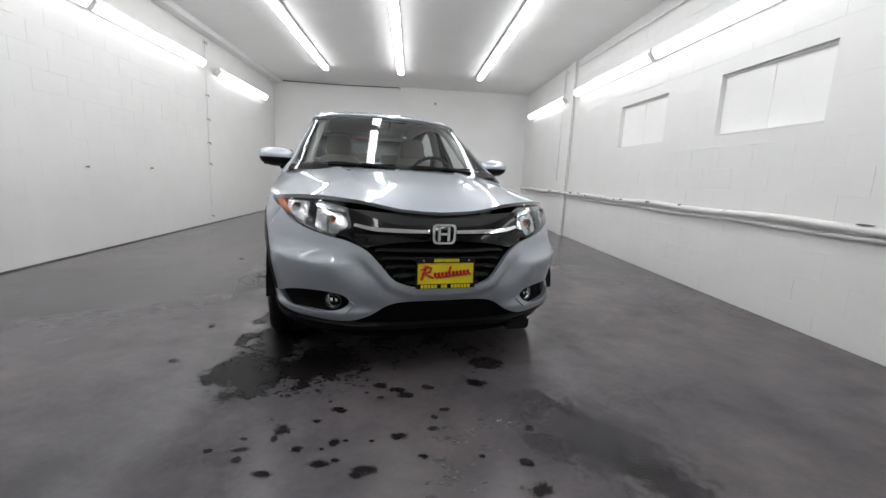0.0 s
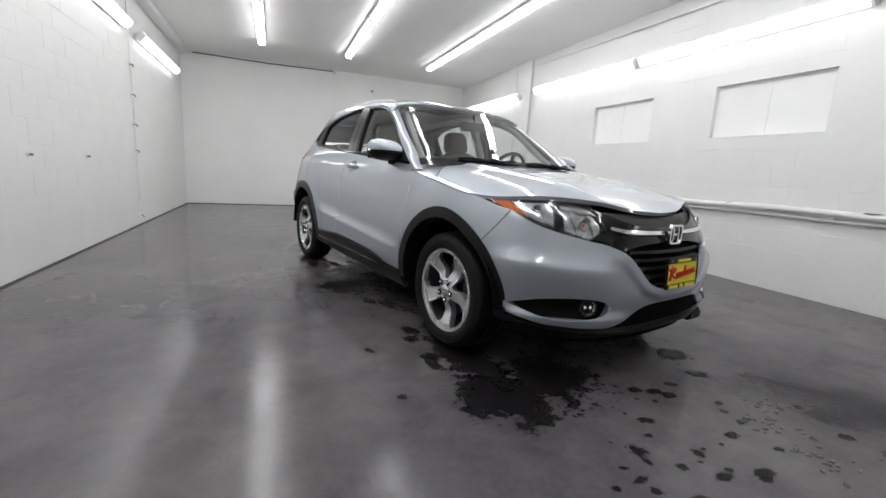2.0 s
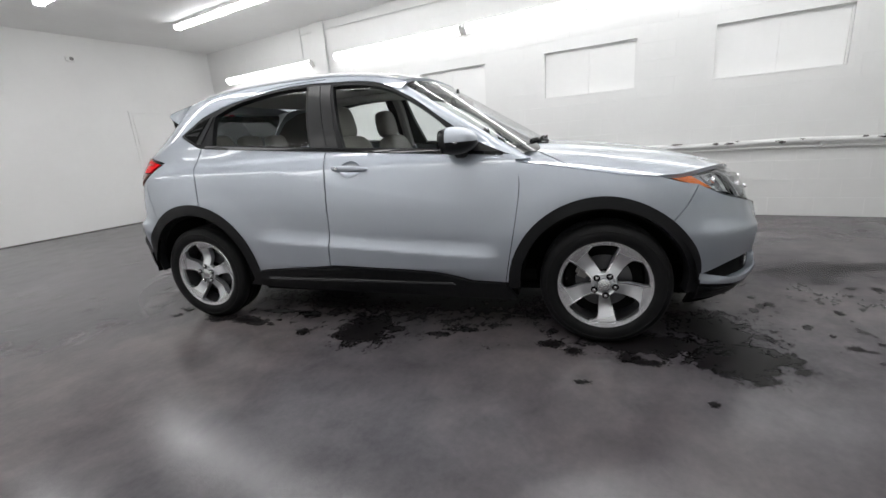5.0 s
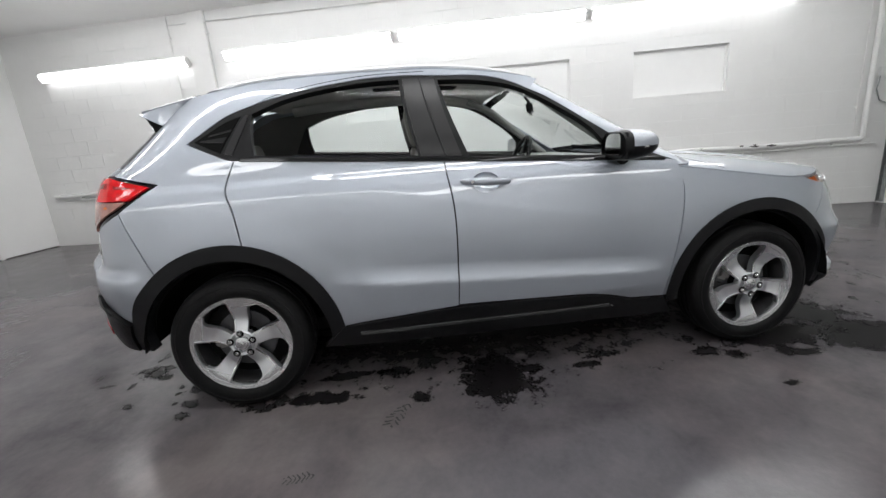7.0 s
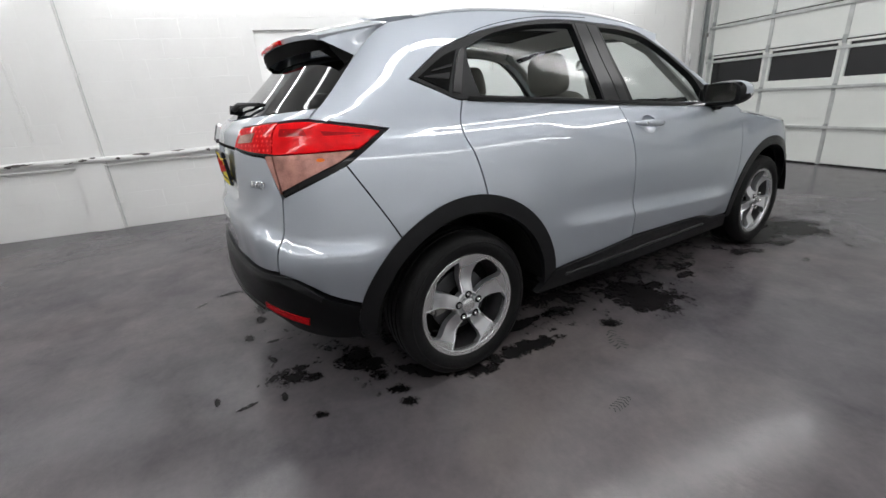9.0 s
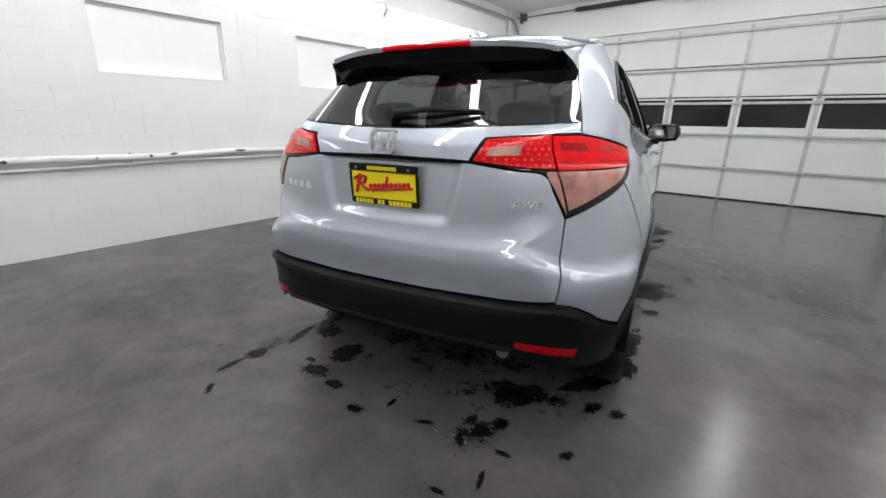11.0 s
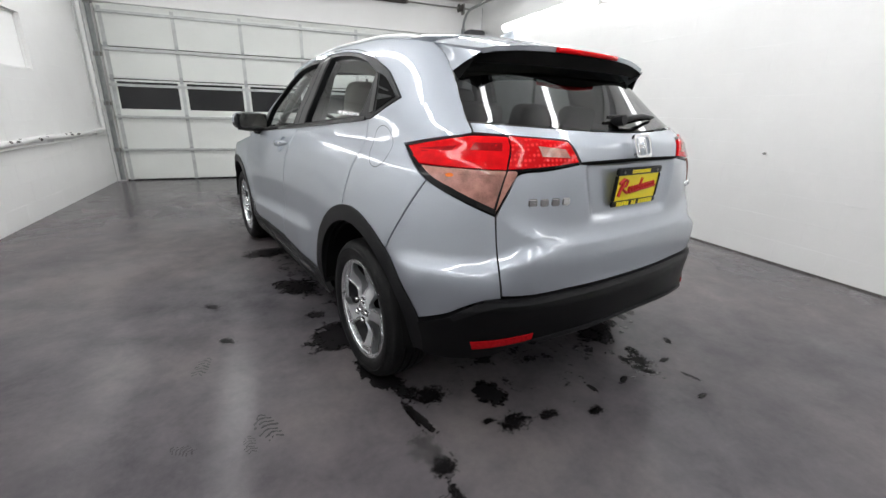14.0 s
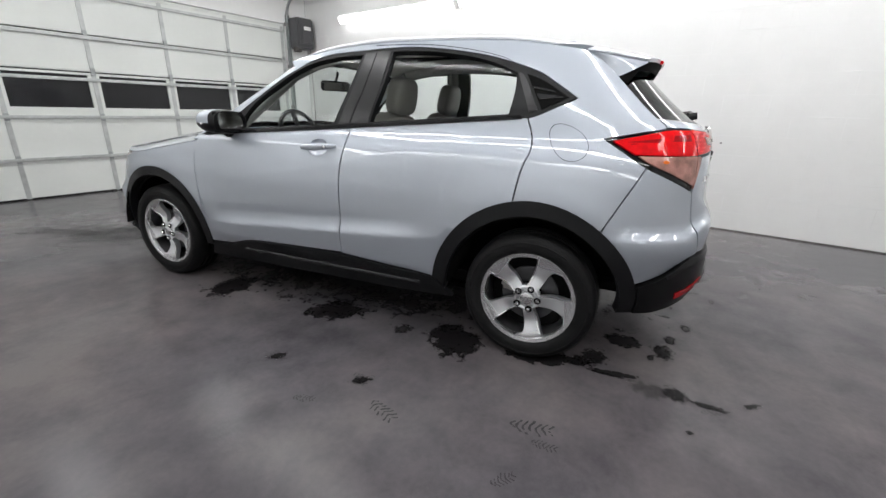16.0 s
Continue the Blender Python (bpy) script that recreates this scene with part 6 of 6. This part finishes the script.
part("stem", tube_bm([(0, -.01, .02), (0, .02, .075), (0, .02, .10)], .009, 8), BLACK_PLASTIC, rv)
part("mirror_glass", box_bm(-.108, .108, .0195, .0215, -.026, .026), CHROME, rv, smooth=False)
panel("door_lining", [(-.80, .50), (.74, .50), (.86, .70), (1.05, .86), (1.25, .90), (1.25, 1.15), (-.80, 1.0)], skin, TRIM_GREY, car, pair=True, lift=-.07, depth=0, gap=0, step=.1, label="grey door lining")
panel("quarter_lining", [(1.36, 1.19), (1.375, 1.385), (1.21, 1.446), (.95, 1.487), (.56, 1.500), (.56, 1.522), (1.0, 1.520), (1.4, 1.492), (1.72, 1.462), (1.86, 1.40), (1.90, 1.30), (1.90, 1.16), (1.5, 1.16)], skin, LINING, car, pair=True, lift=-.035, depth=0, gap=0, step=.1, label="dark grey quarter lining")
part("cargo_floor", box_bm(-.49, .49, 1.25, 1.95, .62, .66), TRIM_GREY, car, "grey load floor", smooth=False)
part("cabin_floor", box_bm(-.70, .70, -.95, 1.25, .30, .36), DARK, car, "dark carpet", smooth=False)
for sg in (-1, 1):
    part("pillar_lining", tube_bm([(sg * .66, .27, 1.08), (sg * .58, .31, 1.40), (sg * .52, .33, 1.51)], .04, 8), TRIM_GREY, car)
    part("pillar_lining", tube_bm([(sg * .66, -.72, 1.03), (sg * .555, -.28, 1.37), (sg * .50, -.08, 1.46)], .025, 8), TRIM_GREY, car)

# ---- wet patches and shoe prints on the floor ----
def film_bm(n=40, reach=1.95):
    """A thin round of water, stain or painted shade, one across its own half width; its material lets it run out before
    its rim.
    """
    bm = bmesh.new()
    rings = [[bm.verts.new((r * math.cos(2 * math.pi * k / n), r * math.sin(2 * math.pi * k / n), h)) for k in range(n)] for r, h in ((reach, .0), (reach * .98, .0003), (.5, .0004))]
    for a, c in zip(rings, rings[1:]):
        for k in range(n):
            bm.faces.new((a[k], a[(k + 1) % n], c[(k + 1) % n], c[k]))
    bm.faces.new(rings[-1])
    return bm


def film(name, x, y, rx, ry, turn, mat):
    return part(name, film_bm(), mat, None, m=pose(x, y, level(), 0, 0, turn) @ Matrix.Diagonal((rx, ry, 1, 1)), smooth=False)


# the drips before the car: place, half length, half width
FRONT_DROPS = [(.18, -2.19, .031, .024), (.26, -2.23, .04, .024), (.3, -2.28, .039, .026), (.41, -2.2, .032, .019), (.66, -2.15, .043, .043), (.02, -2.41, .032,
               .023), (-.06, -2.49, .02, .018), (-.18, -2.55, .031, .039), (-.19, -2.61, .011, .023), (.04, -2.63, .021, .024), (-.09, -2.67, .022, .02), (-.0,
               -2.75, .039, .021), (.06, -2.73, .015, .012), (.17, -2.78, .041, .027), (.14, -2.81, .021, .012), (.29, -2.59, .033, .024), (.42, -2.54, .027, .018),
               (.48, -2.4, .02, .016), (.43, -2.46, .014, .015), (.18, -2.62, .01, .009), (-.17, -2.8, .035, .02), (-.28, -2.73, .019, .019), (-.29, -2.67, .034,
               .015), (-.3, -2.61, .018, .011), (.75, -2.75, .032, .025), (.77, -2.88, .046, .033), (.38, -2.71, .021, .017), (.12, -2.26, .012, .011), (.19, -2.3,
               .015, .011), (.08, -2.62, .01, .009), (-.0, -2.67, .01, .008), (-.4, -2.68, .015, .013), (.59, -2.71, .017, .016), (.82, -2.54, .023, .024), (-.24,
               -2.48, .007, .008), (-.03, -2.34, .008, .01)]
# the wet patches: place, half length, half width, turn
FRONT_PATCHES = [(-.44, -2.03, .21, .25, -3), (-.17, -1.97, .23, .22, 15), (.74, -1.93, .08, .07, -2), (-.48, -1.66, .32, .12, -75), (-.67, -1.67, .085, .032, -75),
                 (-.65, -1.21, .06, .04, -75), (-.64, -1.59, .05, .035, 0), (-.95, -1.44, .035, .018, -74), (-.91, -1.95, .02, .02, 0), (-.68, -1.34, .04, .05, 10)]
RIGHT_PATCHES = [(-.86, -.11, .19, .22, -52), (-.80, -.27, .08, .04, -76), (-.82, .43, .085, .045, -76), (-1.07, .79, .18, .055, -85), (-.77, -.57, .065, .028, -75), (-.66, -.69, .08, .03, -76), (-.86, .67, .15, .042, -76),
                 (-1.06, .26, .052, .04, -116), (-.98, 1.49, .04, .036, -115), (-1.12, 1.43, .048, .026, -114), (-1.21, 1.41, .036, .026, -114), (-.86, 1.78, .04, .026, -115), (-.76, 1.84, .038, .024, -115),
                 (-.79, 1.94, .06, .026, -53), (-.83, 1.55, .13, .065, -115), (-1.06, 1.21, .20, .05, -115), (-1.14, 1.77, .026, .018, -114)]
REAR_PATCHES = [(.03, 2.04, .085, .055, -170), (.13, 2.00, .032, .02, -170), (-.13, 2.05, .05, .032, -170), (-.34, 2.10, .048, .028, -170), (-.83, 1.87, .06, .07, -170), (-.86, 1.76, .042, .022, -170), (-.62, 1.97, .042, .018, -150),
                (-.96, 1.91, .036, .014, -170), (-.96, 2.06, .014, .045, -160), (-.43, 1.97, .014, .036, -170), (.42, 1.86, .012, .11, -169), (-.77, 1.56, .10, .08, -169), (.04, 1.83, .08, .12, -169), (.30, 1.76, .09, .07, -169), (-.87, 2.19, .036, .014, -171)]
LEFT_PATCHES = [(.79, .31, .20, .13, 147), (.98, -.54, .18, .18, 148), (1.30, .48, .055, .028, 147), (1.18, .96, .065, .028, 146), (.61, 1.09, .18, .18, 102), (.47, 1.55, .25, .08, 114), (.40, 1.87, .13, .026, 109), (.39, 2.15, .055, .06, 146),
                (.39, 2.29, .08, .022, 97), (.27, 2.44, .045, .018, 145), (.62, 2.24, .016, .014, 145), (.70, .80, .06, .05, 20)]
STAINS = [(1.11, -2.62, .34, .20, -58), (1.28, -2.95, .30, .10, -60), (.42, 2.06, .05, .08, 10), (.98, -2.33, .15, .035, -55), (.86, -2.66, .11, .05, -50)]
rnd = random.Random(12)
import itertools
_level = itertools.count(1)


def level():
    """Each patch lies a hair above the last, so that no two share a plane."""
    return next(_level) * .00002


for x, y, rx, ry in FRONT_DROPS:
    tagged(film("wet_patch", x, y, rx * .95, ry * .85, rnd.uniform(-25, 15), DRIP), "small dark water drip on the painted floor", "water patch", "water drips before the car")
for x, y, rx, ry, turn in FRONT_PATCHES + RIGHT_PATCHES + [(x, y, rx * .78, ry * .78, turn) for x, y, rx, ry, turn in REAR_PATCHES + LEFT_PATCHES]:
    tagged(film("wet_patch", x, y, rx, ry, turn, DRIP if max(rx, ry) < .09 else WET_SHADE), "dark wet patch on the painted floor by the car", "water patch", "wet patches round the car")
for x, y, rx, ry, turn in STAINS:
    tagged(film("floor_stain", x, y, rx, ry, turn, STAIN), "faint dark stain dried on the painted floor", "floor stain", "dried floor stains")
for x, y, spread, count in ((.52, -2.56, .05, 14), (.66, -2.50, .06, 16), (.50, -2.61, .04, 9), (.44, -2.75, .04, 8), (.53, -2.85, .07, 16), (.62, -2.67, .03, 5), (-.80, 1.96, .06, 10), (-1.02, 1.52, .07, 8)):
    bm = bmesh.new()
    for _ in range(count):
        px, py, r = rnd.gauss(0, spread), rnd.gauss(0, spread * .6), rnd.uniform(.003, .010)
        turn, long = rnd.uniform(-.7, .7), rnd.uniform(1.2, 2.6)
        rings = [[bm.verts.new((px + k * r * (long * math.cos(q) * math.cos(turn) - math.sin(q) * math.sin(turn)), py + k * r * (long * math.cos(q) * math.sin(turn) + math.sin(q) * math.cos(turn)), h * r)) for q in (2 * math.pi * i / 10 for i in range(10))]
                 for k, h in ((1, -.05), (.86, .30), (.6, .52), (.25, .62))]
        for a, c in zip(rings, rings[1:]):
            for i in range(10):
                bm.faces.new((a[i], a[(i + 1) % 10], c[(i + 1) % 10], c[i]))
        bm.faces.new(rings[-1])
    bmesh.ops.recalc_face_normals(bm, faces=bm.faces[:])
    b = part("water_beads", bm, WATER, None, m=pose(x, y, .0004))
    tagged(b, "scattered shiny water beads on the painted floor", "water beads", "water beads", "stuff")
# wet floor under the car, with the car's shade darkened into the same film
tagged(film("wet_shade_area", .0, -.05, .64, 1.42, A, WET_SHADE), "broad dark film under the car, wet floor and painted shade", "water patch")


def shoe_print(x, y, turn, size=1.0):
    """The wet ridges of a shoe sole."""
    bm = bmesh.new()
    for k in range(7):
        v = -.085 + k * .028
        half = .045 * math.sqrt(max(1 - (v / .11) ** 2, .15)) * rnd.uniform(.75, 1.1)
        u0 = rnd.uniform(-.008, .008)
        n = 7
        a = [bm.verts.new((u0 + half * (2 * i / n - 1), v + .010 * math.cos(i / n * 6.28) + rnd.uniform(-.002, .002), .0012)) for i in range(n + 1)]
        b = [bm.verts.new((p.co.x, p.co.y + rnd.uniform(.006, .014), .0012)) for p in a]
        for i in range(n):
            if rnd.random() > .1:
                bm.faces.new((a[i], a[i + 1], b[i + 1], b[i]))
    ob = part("shoe_print", bm, WET_MARK, None, m=Matrix.Translation((x, y, 0)) @ pose(0, 0, 0, 0, 0, turn) @ Matrix.Scale(size, 4), smooth=False)
    tagged(ob, "wet ribbed shoe print on the floor", "shoe print", "wet shoe prints")


for x, y, turn, size in ((.98, 1.72, 20, .9), (1.27, 1.18, -15, .8), (1.04, 1.80, 10, .5), (1.42, .86, 30, .5), (1.27, 1.75, 60, .5), (1.17, .95, -20, .55), (1.29, .48, -10, .6), (-1.19, .34, 70, .9), (-1.04, .24, 60, .6), (-1.57, .64, 20, .6), (.41, 2.30, 50, .6)):
    shoe_print(x, y, turn, size)

# ---- wall blocks ----
def block_mesh(d, e):
    """A painted concrete block's face with softened edges; it stands a little proud of its joints."""
    w, h = .405 / 2 - .0004, .203 / 2 - .0007
    v = [(0, s * w, t * h) for s, t in ((-1, -1), (1, -1), (1, 1), (-1, 1))]
    v += [(d, s * (w - e), t * (h - e)) for s, t in ((-1, -1), (1, -1), (1, 1), (-1, 1))]
    f = [(4, 5, 6, 7)] + [(i, (i + 1) % 4, 4 + (i + 1) % 4, 4 + i) for i in range(4)]
    return v, f


def blocks(wall, sign, x, keep, near):
    v, f = block_mesh(*((.0019, .0014) if sign > 0 else (.0015, .0013)))
    me = mesh_from("block", [(p[0] * -sign, p[1], p[2]) for p in v], [g[::-1] if sign > 0 else g for g in f], WALL)
    rest_v, rest_f = [], []
    rnd = random.Random(7 if sign > 0 else 9)
    rows = int(TOP / .203)
    for r in range(rows):
        z = .1015 + r * .203
        y = YD + .2025 + (.2025 if r % 2 else 0)
        while y < YB - .2:
            ok = keep(y, z)
            dx, tilt = rnd.uniform(0, .0012), rnd.uniform(-.18, .18)
            if ok:
                m = pose(x + sign * dx, y, z, 0, tilt * .4, tilt * .3)
                if near(y, z):
                    put("block", me, wall, "", m)
                else:
                    k = len(rest_v)
                    rest_v += [m @ Vector((p[0] * -sign, p[1], p[2])) for p in v]
                    rest_f += [tuple(k + i for i in (g[::-1] if sign > 0 else g)) for g in f]
            y += .405
    ob = put("block_courses", mesh_from("block_courses", rest_v, rest_f, WALL), wall)
    ob["kind"] = "stuff"


def mortar(wall, sign, x, keep, seed):
    """Short uneven ridges of mortar and paint left along the block joints."""
    rnd = random.Random(seed)
    verts, faces = [], []
    while len(faces) < 1400:
        z, y, long, r = .203 * rnd.randint(2, 14), rnd.uniform(YD + .4, YB - .8), rnd.uniform(.10, .50), rnd.uniform(.0015, .0042)
        if not (keep(y, z) and keep(y + long, z)):
            continue
        n, k = 10, len(verts)
        for i in range(n + 1):
            u = i / n
            h = r * math.sin(math.pi * u) ** .5 * rnd.uniform(.5, 1.2) + .0003
            for dx, dz in ((0, -h * 1.3), (-sign * h, 0), (0, h * 1.3)):
                verts.append((x + dx - sign * .002, y + long * u, z + dz + rnd.uniform(-.001, .001)))
        for i in range(n):
            for c in (0, 1):
                q = (k + i * 3 + c, k + i * 3 + c + 1, k + i * 3 + c + 4, k + i * 3 + c + 3)
                faces.append(q if sign > 0 else q[::-1])
    ob = put("mortar_ridges", mesh_from("mortar_ridges", verts, faces, WALL), wall)
    ob["kind"] = "stuff"


def clear_of_openings(y, z):
    if 3.5 < y < 4.25:
        return False
    return not any(a - .2 < y < b + .2 and SILL - .1 < z < HEAD + .1 for a, b in OPENINGS)


blocks(wall_right, 1, XR + .005, clear_of_openings, lambda y, z: -4.3 < y < 3.4 and z < 2.5)
blocks(wall_left, -1, XL - .005, lambda y, z: not (-3.95 < y < -2.65 and z < 2.2) and not (y > 2.8 and z > 3.0), lambda y, z: -2.6 < y < 4.6 and z < 2.5)
mortar(wall_right, 1, XR + .005, clear_of_openings, 21)
mortar(wall_left, -1, XL - .005, lambda y, z: not (-4.4 < y < -2.4 and z < 2.2), 22)
